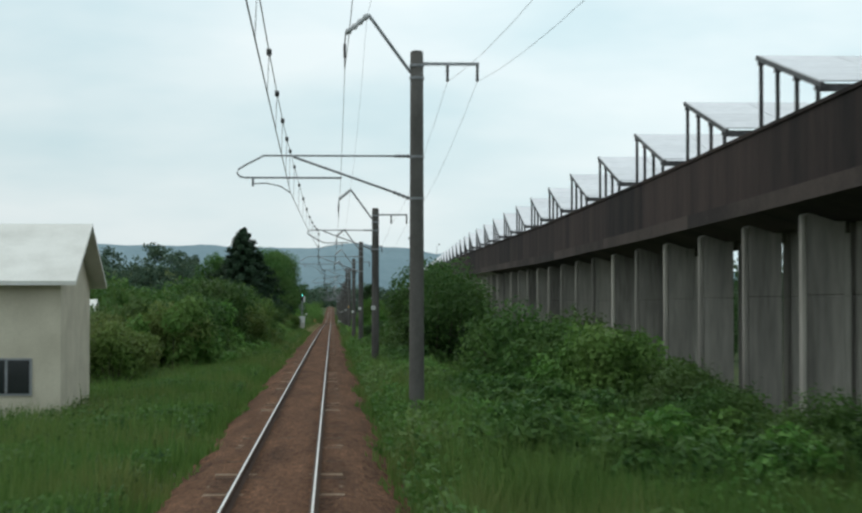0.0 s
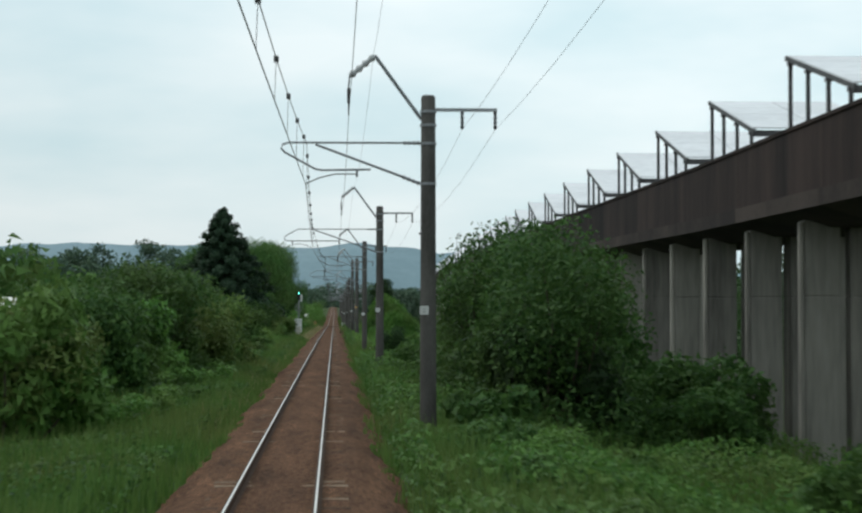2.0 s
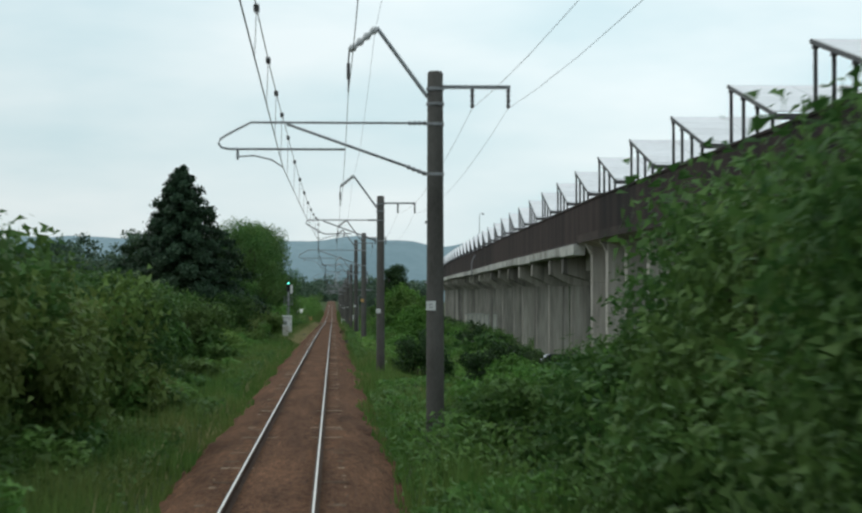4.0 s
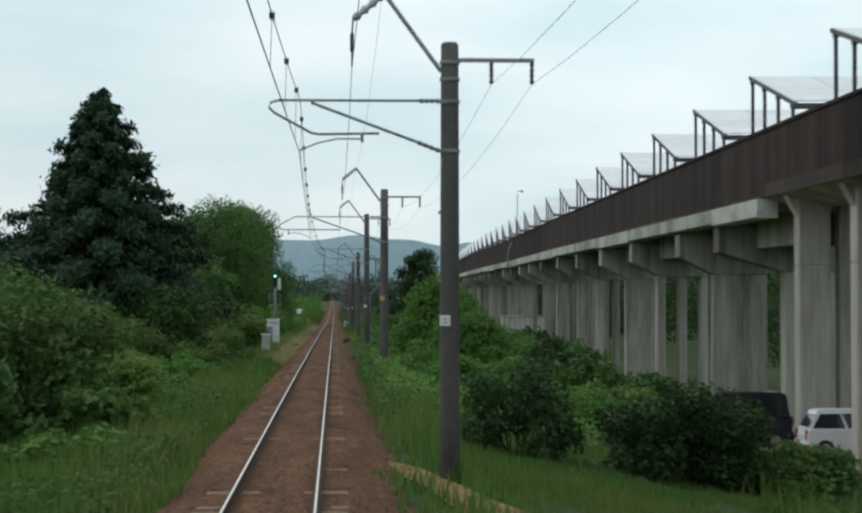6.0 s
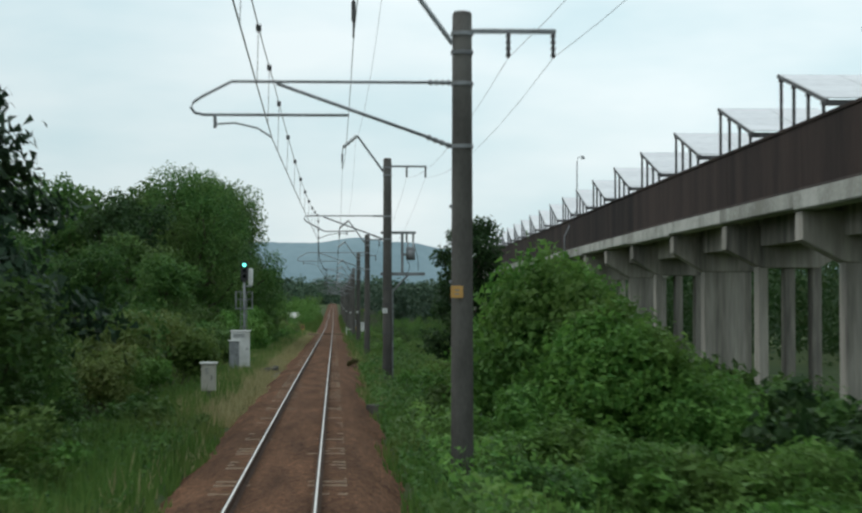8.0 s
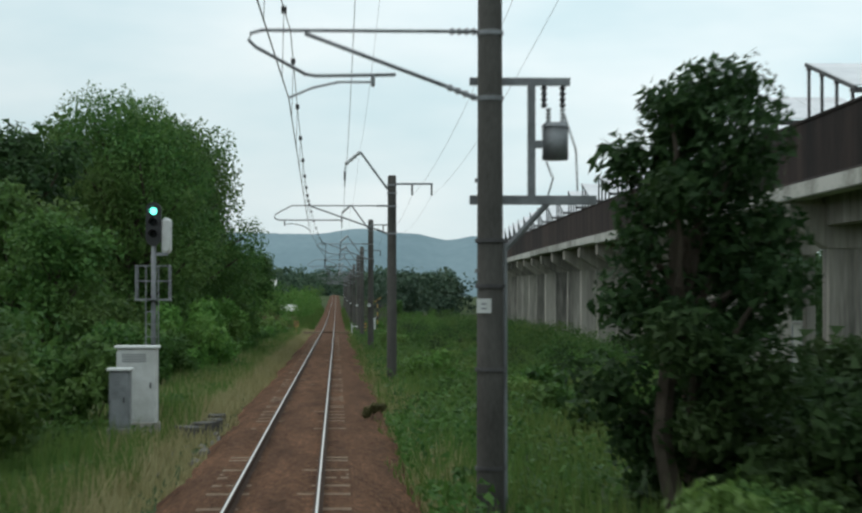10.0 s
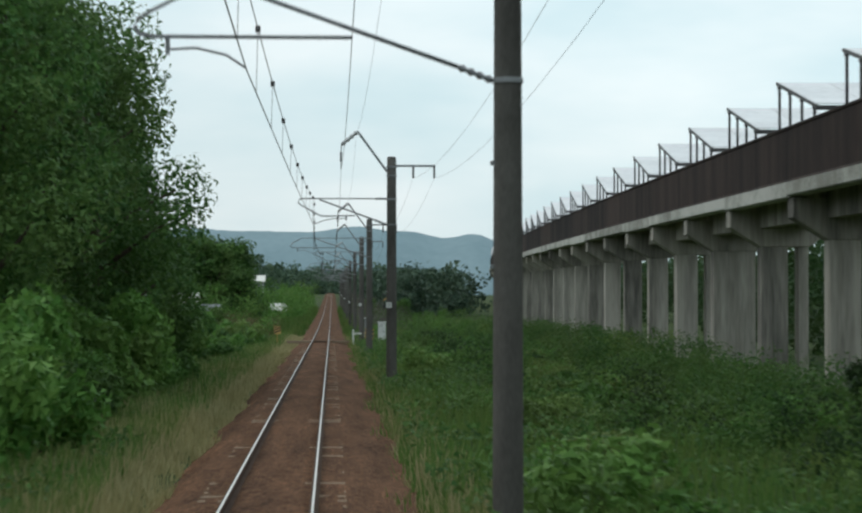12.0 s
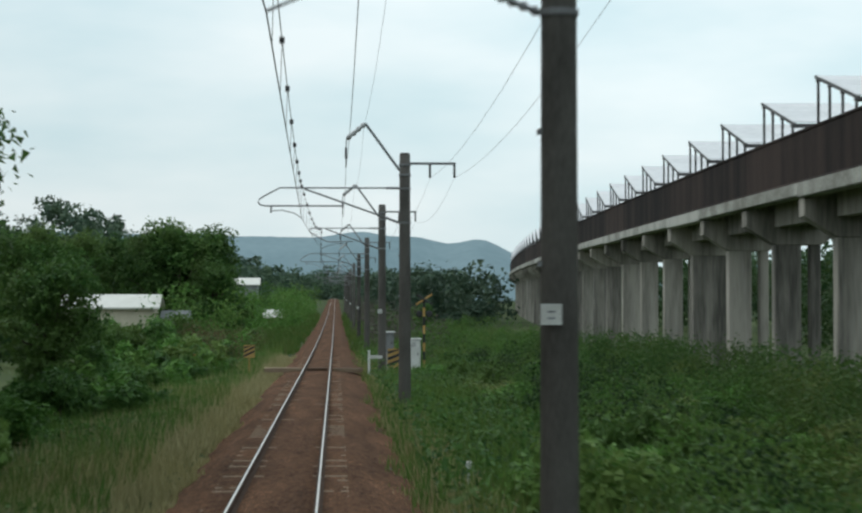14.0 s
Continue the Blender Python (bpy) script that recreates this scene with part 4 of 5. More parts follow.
thicket(9.0, 12.6, 230, 246, 4, 1.6, 2.4, [1, 7])
thicket(4.4, 12.0, 206, 242, 40, 1.1, 2.0, [1, 7, 0, 1], True)
thicket(3.7, 5.4, 228, 272, 9, 1.2, 2.2, [0, 1])
thicket(6.4, 9.6, 276, 282, 6, 2.2, 4.2, [3])
thicket(5.8, 9.0, 272, 277, 4, 1.0, 1.7, [2, 0])
thicket(4.2, 18.5, 288, 470, 64, 1.0, 2.0, [0, 1, 2, 7, 0], True)
thicket(4.6, 17.5, 292, 440, 22, .9, 1.6, [9, 9, 3], True)
thicket(16.0, 17.0, 347, 355, 2, 2.4, 2.9, [3])
thicket(13.2, 14.8, 222, 330, 8, .9, 1.4, [0, 2], True)
thicket(4.2, 8.5, 35, 47, 8, .8, 1.5, [0, 1, 2])
thicket(3.8, 12.4, 32, 56, 34, 1.3, 2.3, [0, 1, 2, 0], True)
thicket(3.4, 5.2, 36, 92, 16, .9, 1.7, [0, 2, 7], True)
# left of the track: hedge, bank below the trees, open scrub
thicket(-8.4, -5.4, 96, 152, 20, 3.0, 4.6, [0, 9, 1, 5, 9])
thicket(-13.0, -6.4, 82, 108, 8, 3.2, 4.2, [9, 0, 9])
thicket(-8.6, -5.6, 106, 150, 6, 4.8, 5.8, [4])
thicket(-8.6, -6.6, 126, 146, 5, 6.2, 7.0, [4])
thicket(-5.0, -3.7, 98, 250, 24, .9, 1.9, [0, 1, 2], True)
thicket(-6.2, -4.7, 160, 236, 10, 1.1, 2.1, [10, 9, 1])
thicket(-9.4, -6.0, 150, 240, 18, 2.2, 4.0, [1, 0, 9, 1])
thicket(-9.6, -6.2, 152, 238, 10, 4.6, 6.0, [4])
thicket(-9.5, -5.4, 288, 335, 9, 1.8, 3.4, [0, 1, 5])
thicket(-10.5, -7.4, 245, 335, 6, 4.0, 5.2, [4])
thicket(-8.4, -6.2, 335, 425, 16, 1.6, 3.2, [0, 1, 1])
thicket(-8.0, -5.4, 330, 378, 13, 2.2, 4.2, [1, 7, 5])
thicket(-8.4, -4.9, 250, 288, 12, 2.2, 3.9, [9, 7, 5, 9])
thicket(-11.0, -5.0, 425, 500, 18, 1.3, 2.6, [0, 1, 2], True)
thicket(-24.0, -10.0, 466, 500, 18, 2.4, 3.7, [0, 1, 5], True)
far_woods("scrub", "low bushy growth over the field beside the viaduct", 4.2, 19.5, 294, 485, 110, 1.1, 2.3, 30, LEAF, .30, 460)
far_woods("scrub", "light green bushy growth over the field", 4.2, 19.5, 294, 485, 50, 1.0, 2.0, 33, LEAF_LIGHT, .30, 440)
far_woods("scrub", "yellowish olive clumps among the growth of the field", 4.6, 19.5, 292, 485, 46, .9, 1.9, 35, OLIVE, .27, 460)
far_woods("scrub", "tall green growth against the viaduct piers", 12.5, 19.0, 384, 480, 95, 2.2, 3.0, 45, LEAF, .29, 460)
far_woods("scrub", "light tall growth against the viaduct piers", 12.5, 19.0, 384, 480, 26, 2.0, 2.8, 46, OLIVE, .29, 460)
far_woods("scrub", "green growth before the viaduct piers", 11.5, 17.0, 335, 384, 48, 1.7, 2.4, 47, LEAF, .32, 420)
far_woods("scrub", "dark bushes in the middle of the field", 6.5, 13.0, 330, 470, 44, 1.5, 2.2, 48, LEAF_DARK, .34, 380)
far_woods("scrub", "bushes before the low pale house", -20.0, -10.0, 484, 502, 26, 1.6, 2.7, 49, LEAF, .4, 480)
# scrub further off
for k, (a, b, c, d, n) in enumerate(((-12, -8, 505, 600, 18), (-5.2, -4.6, 560, 690, 14), (-9.5, -4.6, 696, 770, 30), (-20, -12.5, 600, 740, 16))):
    far_woods("scrub", "green scrub along the far stretch of the railway", a, b, c, d, n, 3.4, 6.4, 26 + 10 * k, LEAF_LIGHT, .33, 500)
far_woods("brown_scrub", "brownish scrub beside the foot crossing", -7.5, -4.2, 440, 500, 22, 1.4, 3.0, 37, BROWNLEAF, .30, 520)
thicket(-7.6, -4.4, 400, 470, 16, 1.3, 2.6, [0, 1, 5, 1], True)
far_woods("scrub", "green scrub right of the far stretch of the railway", 4.2, 9, 470, 760, 34, 1.8, 3.6, 27, LEAF, .35, 420)
far_woods("bare_scrub", "grey-brown twiggy scrub between the far masts", 3.4, 7.0, 468, 700, 34, 2.6, 4.6, 34, TWIG, .22, 620)
far_woods("scrub", "low scrub in the field beyond the crossing", 6, 21, 480, 640, 110, 1.2, 2.6, 28, LEAF_LIGHT, .4, 300)
far_woods("scrub", "green scrub behind the trackside hedge", -30, -9, 95, 330, 120, 2.4, 4.4, 29, LEAF, .4, 420)
for tone, heap in merged.items():
    if heap:
        mat_ = {"LEAF": LEAF, "LEAF_LIGHT": LEAF_LIGHT, "LEAF_DARK": LEAF_DARK, "OLIVE": OLIVE}[tone]
        tagged(new("undergrowth", sprays("undergrowth", np.concatenate(heap), mat_)), "dense low bushes run together into green undergrowth", "undergrowth", kind="stuff")
# two clipped dark shrubs near the parking place
hedge = make_shrub(41, 2.3, 1.3, 4993, 0.059, LEAF_DARK, "rounded dark evergreen shrub on the grass", 14)
stand(hedge, 5.2, 196.0, scale=1.12, squash=1.08)
stand(copy_thing(hedge, Matrix()), 8.5, 195.6, 1.0, 1.3, squash=.93)
stand(copy_thing(hedge, Matrix()), 9.9, 196.4, 2.0, 1.35, squash=.92)

NEAR_TREES = [make_tree(54, 14.5, 4.6, 1.2, 46000, .092, LEAF_TREE, "tall leafy green broadleaf tree close beside the railway", 30, .55),
              make_tree(55, 13.2, 4.3, 1.0, 44000, .092, LEAF_TREE, "tall dense broadleaf tree in the row beside the railway", 28, .55)]
for x, y, k, s in ((-10.0, 352, 0, 1.04), (-9.9, 361, 1, 1.1), (-8.9, 369, 1, 1.15), (-10.6, 382, 0, 1.02), (-10.8, 391, 1, .98)):
    plant(NEAR_TREES[k], used, x, y, rng.uniform(0, 6.28), s)
TREES = [make_tree(51, 14.5, 4.6, 2.2, 13000, .19, LEAF, "tall round-crowned broadleaf tree beside the railway", 22),
         make_tree(52, 12.5, 4.2, 1.8, 11500, .19, LEAF_DARK, "dark broadleaf tree beside the railway", 20),
         make_tree(53, 8.0, 3.0, 1.2, 9350, 0.128, LEAF, "small broadleaf tree behind the shrubs", 16)]
for x, y, k, s in ((-11.6, 399, 1, .94), (-13.0, 405, 0, .82),
                   (-14.5, 357, 0, .96), (-15.5, 375, 1, 1.0), (-16, 395, 0, .88), (-14.0, 341, 1, .95), (-19, 350, 0, .94), (-12.5, 333, 2, 1.1), (-9.8, 325, 2, .9),
                   (-12.2, 252, 1, .82), (-8.6, 247, 2, .95), (-12.5, 272, 2, .9), (-14, 287, 2, .9), (-12.5, 306, 2, .9),
                   (-8.2, 411, 2, .66)):
    plant(TREES[k], used, x, y, rng.uniform(0, 6.28), s)
for x, y, k, s in ((-10.4, 524, 2, 1.34), (-12.6, 521, 2, 1.40), (-9.4, 517, 2, .98), (-14.8, 527, 2, 1.34), (-15, 521, 0, .68), (-18.5, 530, 0, .70), (-22.5, 525, 0, .72), (-26, 520, 0, .75), (-31, 528, 1, .9), (-36, 520, 0, .8),
                   (10, 560, 2, .5), (7, 610, 2, .45)):
    plant(TREES[k], used, x, y, rng.uniform(0, 6.28), s)
cedar = make_cedar(61, 13.6, 5.9, 44000, "dark pointed cedar standing above the hedge")
stand(cedar, -9.9, 240)
side_tree = make_tree(62, 7.6, 1.7, .7, 17000, 0.080, LEAF_DARK, "dark leafy tree standing close beside the mast", 22)
stand(side_tree, 6.1, 278.0, 0)


# ---------- grass and weeds ----------
def soil_x(y):
    """The middle of the strip of bare soil, which bends away from the track."""
    return 3.1 - .2 * (y - 180) + .09 * np.clip(178 - y, 0, 9) ** 2


def bare(x, y):
    """Where the strip of bare soil beside the mast lies."""
    return (np.abs(x - soil_x(y)) < .40 + .10 * np.sin(y * 1.3) + .45 * np.clip(178 - y, 0, 4)) & (y > 173.6) & (y < 188.5)


def blades(name, label, regions, seed, mat_, n, h0, h1, w0, w1, lean=.35):
    r = np.random.default_rng(seed)
    areas = np.array([abs((b - a) * (d - c)) * wt for a, b, c, d, wt in regions])
    idx = r.choice(len(regions), n, p=areas / areas.sum())
    reg = np.array(regions)[idx]
    x = reg[:, 0] + (reg[:, 1] - reg[:, 0]) * r.random(n)
    y = reg[:, 2] + (reg[:, 3] - reg[:, 2]) * r.random(n)
    # the growth's edge towards the ballast wanders
    x = np.where(np.abs(x) < 2.7, x + np.sign(x) * (.16 + .20 * np.sin(y * .33 + np.sin(y * .11) * 2) + .12 * np.sin(y * 1.3 + x)), x)
    keep = ~bare(x, y)
    x, y = x[keep], y[keep]
    n = len(x)
    # growth in uneven tufts
    tuft = .55 + .45 * np.sin(x * 1.7 + 2 * np.sin(y * .31)) * np.sin(y * .9 + 1.3 * np.sin(x * .8))
    h = r.uniform(h0, h1, n) * (.45 + .75 * np.clip(tuft, 0, 1))
    h *= np.clip((np.abs(x) - 1.2) / 1.4, .25, 1)
    z = ground_z(x, y) - .03
    near = np.abs(x) < 2.05
    z = np.where(near, rail_z(y) + np.interp(np.abs(x), [1.25, 1.57, 2.05], [-.18, -.34, -.66]) - .02, z)
    a = r.uniform(0, math.tau, n)
    w = r.uniform(w0, w1, n)
    dx, dy = np.cos(a) * w, np.sin(a) * w
    la = r.uniform(0, math.tau, n)
    lx, ly = np.cos(la) * h * lean * r.random(n), np.sin(la) * h * lean * r.random(n)
    base = np.stack([x, y, z], 1)
    side = np.stack([dx, dy, np.zeros(n)], 1)
    tip = base + np.stack([lx, ly, h * (1 - .25 * r.random(n))], 1)
    q = np.stack([base - side, base + side, tip], 1)
    tagged(new(name, sprays(name, q, mat_)), label, "grass", kind="stuff")


FAR_EDGE = [(-12, -1.9, 480, 720, 1), (1.9, 6, 480, 720, 1)]
R1 = [(1.55, 5.5, 24, 165, 2.4), (5.5, 14, 24, 165, 1.0), (1.55, 3.4, 165, 206, 2), (1.7, 5.0, 206, 480, 2.4), (5.0, 16.5, 215, 290, 1.2), (5.0, 21.5, 290, 480, 1.1), (10, 15, 176, 204, .8), (3, 22, 480, 600, .5)]
L1 = [(-6, -1.5, 24, 200, 2.2), (-14, -6, 40, 120, 1.0), (-5.2, -1.6, 200, 250, 2.2), (-5.4, -2.6, 250, 480, 2.2), (-11, -5, 400, 500, 1.0)]
blades("grass", "tall green grass along the track and under the viaduct", R1, 71, GRASS, 140000, .5, 1.15, .018, .040)
blades("grass", "long lush grass on the bank before the bushes", [(2.3, 12.5, 24, 56, 1), (2.3, 6, 56, 96, .5)], 76, GRASS, 46000, .8, 1.45, .012, .024, .5)
blades("grass", "tall green grass along the track", L1, 72, GRASS, 135000, .4, 1.0, .016, .036)
blades("grass", "grass beside the far stretch of track", FAR_EDGE, 75, GRASS, 40000, .5, 1.2, .05, .10)
blades("grass", "short lawn near the parking place", [(3.2, 11, 165, 206, 1)], 73, GRASS, 36000, .10, .3, .02, .04)
blades("dry_grass", "dry straw-coloured grass at the ballast edge", [(-5.6, -1.6, 300, 470, 2.4), (-3.9, -1.6, 250, 300, 1.6), (1.8, 3.1, 255, 470, 2.4), (-2.6, -1.7, 100, 250, .3)], 74, DRYGRASS, 84000, .3, .8, .016, .038, .6)


def weeds(name, label, regions, seed, mat_, n, h0, h1, leaf):
    r = np.random.default_rng(seed)
    areas = np.array([abs((b - a) * (d - c)) * wt for a, b, c, d, wt in regions])
    idx = r.choice(len(regions), n, p=areas / areas.sum())
    reg = np.array(regions)[idx]
    x = reg[:, 0] + (reg[:, 1] - reg[:, 0]) * r.random(n)
    y = reg[:, 2] + (reg[:, 3] - reg[:, 2]) * r.random(n)
    keep = ~bare(x, y)
    x, y = x[keep], y[keep]
    n = len(x)
    swell = .5 + .5 * np.sin(x * .8 + 1.5 * np.sin(y * .17)) * np.sin(y * .37 + np.sin(x * .6))
    z = ground_z(x, y) + (h0 + (h1 - h0) * swell) * r.random(n) ** .45
    out = np.stack([r.normal(size=n) * .3, -np.ones(n) * .25, np.ones(n)], 1)
    tagged(new(name, sprays(name, leaves(r, np.stack([x, y, z], 1), leaf, out, .7), mat_)), label, "weeds", kind="stuff")


R2 = [(2.2, 6, 24, 165, 2.4), (6, 14, 24, 165, 1.1), (2.3, 6, 206, 480, 1.8), (6, 16.5, 216, 290, 1.3), (6, 21.5, 290, 480, 1.2), (11, 15, 176, 204, .7), (3, 22, 480, 600, .5)]
L2 = [(-6, -2.2, 24, 200, 2.0), (-14, -6, 40, 120, 1.0), (-6, -2.3, 200, 250, 1.5), (-6, -3.2, 250, 480, 1.5), (-11, -5, 400, 500, 1)]
weeds("weeds", "broad-leaved green weeds covering the ground", [r for r in R2 if r[2] < 200], 81, LEAF_LIGHT, 55000, .3, 1.2, .07)
weeds("weeds", "broad-leaved weeds over the open field", [r for r in R2 if r[2] >= 200], 85, LEAF, 55000, .3, 1.2, .07)
weeds("weeds", "dark green creeping weeds covering the ground", R2, 82, LEAF, 70000, .2, 1.1, .07)
weeds("weeds", "light green weeds spilling towards the ballast", [(1.9, 3.4, 24, 165, 1), (2.0, 3.6, 200, 300, 1.6)], 86, LEAF_LIGHT, 26000, .05, .8, .06)
weeds("weeds", "fresh green leafy weeds before the tall bush", [(2.4, 8.6, 204, 244, 1)], 88, FRESH, 16000, .3, 1.3, .06)
weeds("weeds", "fresh green weeds between the bushes and the piers", [(4.2, 12.0, 58, 94, 1)], 89, FRESH, 16000, .3, 1.3, .06)
weeds("weeds", "green weeds along the track", L2, 83, LEAF, 60000, .15, .6, .06)
weeds("weeds", "light green weeds along the track", L2, 84, LEAF_LIGHT, 60000, .2, .7, .055)


# ---------- signal and lineside cabinets ----------
def make_signal():
    x, y = -3.63, 296.7
    p = thing("railway_signal", "railway colour-light signal showing green beside the track", "railway signal", at=(x, y, float(rail_z(y))))
    part("mast", Solid().tube([(0, .12, -.9), (0, .12, 4.9)], .07, .06, 10), STEEL, p, smooth=True)
    head = Solid()
    ring = lambda yy, g: [(g * .19 * math.cos(a) , yy, 4.43 + g * (.19 * math.sin(a) + (.34 if math.sin(a) > 0 else -.34))) for a in [i * math.tau / 20 + .01 for i in range(20)]]
    head.loft([ring(-.02, 1), ring(.10, 1), ring(.14, .9)])
    head = part("head", head, BLACK, p, "black oval signal head")
    for k, dz in enumerate((.28, 0, -.28)):
        lens = [[(.085 * s * math.cos(a * math.tau / 14), yy, 4.46 + dz + .085 * s * math.sin(a * math.tau / 14)) for a in range(14)] for yy, s in ((-.02, 1), (-.045, .8), (-.055, .3))]
        part("lens", Solid().loft(lens), GREENLAMP if k == 0 else DARKGLASS, head, "lit green lens" if k == 0 else "")
        hood = Solid()
        arc = [i * math.pi / 8 - .2 for i in range(10)]
        hood.loft([[(r * math.cos(a), yy, 4.46 + dz + r * math.sin(a)) for a in arc] for r, yy in ((.10, -.02), (.105, -.22))], closed=False, caps=False)
        hood.loft([[(r * math.cos(a), yy, 4.46 + dz + r * math.sin(a)) for a in arc] for r, yy in ((.112, -.22), (.107, -.02))], closed=False, caps=False)
        part("hood", hood, BLACK, head)
    case = Solid()
    ring2 = lambda yy, g: [(.30 + g * .12 * math.cos(a), yy, 4.15 + g * (.12 * math.sin(a) + (.32 if math.sin(a) > 0 else -.32))) for a in [i * math.tau / 20 + .01 for i in range(20)]]
    case.loft([ring2(.05, .85), ring2(.10, 1), ring2(.36, 1), ring2(.40, .85)])
    part("lamp_case", case, WHITE, p, "white rounded lamp case")
    part("case_bracket", Solid().box(.0, .08, 3.66, .34, .16, 3.74), STEEL, p)
    return p


def add_signal_platform(p):
    for x in (-.42, .38):
        part("guard_rail", Solid().tube([(x, .0, 2.62), (x, .0, 3.42)], .022), STEEL, p)
        part("guard_rail", Solid().tube([(x, .5, 2.62), (x, .5, 3.42)], .022), STEEL, p)
    for z in (3.42, 3.05):
        part("guard_rail", Solid().tube([(-.42, 0, z), (-.42, .5, z), (.38, .5, z), (.38, 0, z)], .02), STEEL, p)
    part("platform_floor", Solid().box(-.45, -.03, 2.57, .41, .55, 2.62), STEEL, p, "steel platform floor")
    ladder = part("ladder_rail", Solid().tube([(-.17, -.05, -.7), (-.17, -.05, 3.4)], .018), STEEL, p)
    part("ladder_rail", Solid().tube([(.13, -.05, -.7), (.13, -.05, 3.4)], .018), STEEL, p)
    for k in range(11):
        part("rung", Solid().tube([(-.17, -.05, -.4 + k * .3), (.13, -.05, -.4 + k * .3)], .012), STEEL, ladder)


add_signal_platform(make_signal())


def cabinet(name, label, x, y, w, d, z0, z1, material, legs=False):
    p = thing(name, label, "equipment cabinet", at=(x, y, float(rail_z(y))))
    part("body", Solid().box(-w / 2, -d / 2, z0, w / 2, d / 2, z1, .02), material, p)
    part("roof", Solid().box(-w / 2 - .05, -d / 2 - .06, z1 + .004, w / 2 + .05, d / 2 + .05, z1 + .06, .02), WHITE, p, "pale overhanging lid")
    door = part("door", Solid().box(-w / 2 + .05, -d / 2 - .018, z0 + .06, w / 2 - .05, -d / 2 - .003, z1 - .05), material, p)
    part("handle", Solid().box(w / 2 - .14, -d / 2 - .05, (z0 + z1) / 2 - .06, w / 2 - .11, -d / 2 - .02, (z0 + z1) / 2 + .06), DARKSTEEL, door)
    for k in range(4):
        part("louvre", Solid().box(-w / 2 + .12, -d / 2 - .028, z1 - .30 + .05 * k, w / 2 - .22, -d / 2 - .02, z1 - .28 + .05 * k), STEEL, door)
    g = float(ground_z(x, y)) - float(rail_z(y)) - .1
    if legs:
        part("leg", Solid().box(-.05, -.05, g, .05, .05, z0), DARKSTEEL, p)
    else:
        part("plinth", Solid().box(-w / 2 - .05, -d / 2 - .05, g, w / 2 + .05, d / 2 + .05, z0, .02), CONCRETE, p)
    return p


cabinet("relay_cabinet", "tall white relay cabinet beside the signal", -3.65, 293.2, .88, .55, -.15, 1.50, WHITE)
cabinet("relay_cabinet", "grey narrow cabinet in front of the relay cabinet", -3.86, 291.6, .45, .4, -.2, 1.05, STEEL)
cabinet("junction_box", "small beige junction box on a leg", -3.02, 259.5, .44, .3, .02, .84, BEIGE, True)


# ---------- transformer frame beside one mast ----------
def make_transformer():
    y = 274.9
    p = thing("transformer_frame", "steel frame with a grey transformer bolted to the mast", "transformer", at=(POLE_X, y, float(rail_z(y))))
    part("beam", Solid().box(-.25, -.05, 3.82, 1.45, .05, 3.94), STEEL, p)
    part("beam", Solid().box(-.25, -.05, 5.42, 1.1, .05, 5.52), STEEL, p)
    part("brace", Solid().tube([(.16, .0, 3.15), (.80, .0, 3.84)], .045), STEEL, p)
    part("upright", Solid().box(.53, -.05, 3.94, .63, .05, 5.42), STEEL, p)
    part("prop", Solid().tube([(.21, -.10, -1.0), (.21, -.10, 3.3)], .04), STEEL, p)
    for z in (.3, 1.6, 2.7, 3.3):
        part("strap", Solid().loft(cyl_rings(0, -.3, z, z + .05, .20, .20, 16, 1)), DARKSTEEL, p)
    tank = Solid().loft(cyl_rings(.90, 0, 4.42, 4.86, .175, .175, 16, 1))
    tank = part("tank", tank, STEEL, p, "grey cylindrical transformer tank", True)
    part("tank_lid", Solid().loft(cyl_rings(.90, 0, 4.864, 4.92, .19, .15, 16, 1)), STEEL, tank)
    for dx in (-.09, .1):
        s = Solid()
        insulator(s, (.9 + dx, 0, 4.92), (.9 + dx, 0, 5.12), .04)
        part("bushing", s, PORCELAIN, tank)
    part("tank_bracket", Solid().box(.62, -.04, 4.58, .74, .04, 4.68), STEEL, p)
    for x in (.75, 1.0):
        s = Solid()
        insulator(s, (x, 0, 5.42), (x, 0, 5.12), .045)
        part("cutout_insulator", s, DARKSTEEL, p)
    for a, b in (((.78, 0, 4.4), (.80, 0, 3.94)), ((1.0, 0, 5.1), (1.2, 0, 4.0))):
        part("lead", Solid().tube([a, ((a[0] + b[0]) / 2 + .08, 0, (a[2] + b[2]) / 2), b], .012), BLACK, p)


make_transformer()


# ---------- shed under the viaduct, parked vehicles ----------
def make_shed():
    p = thing("storage_container", "pale grey metal storage container under the viaduct", "container", at=(17.1, 341.2, float(ground_z(17.1, 341))))
    w, l, h = 2.4, 6.2, 3.0
    part("body", Solid().box(0, 0, 0, l, w, h - .15), BEIGE, p)
    part("roof_rim", Solid().box(-.08, -.08, h - .146, l + .08, w + .08, h, .02), FASCIA, p, "pale roof rim")
    for k in range(12):
        part("rib", Solid().box(.2 + k * .5, -.03, .1, .26 + k * .5, -.003, h - .2), STEEL, p)


make_shed()


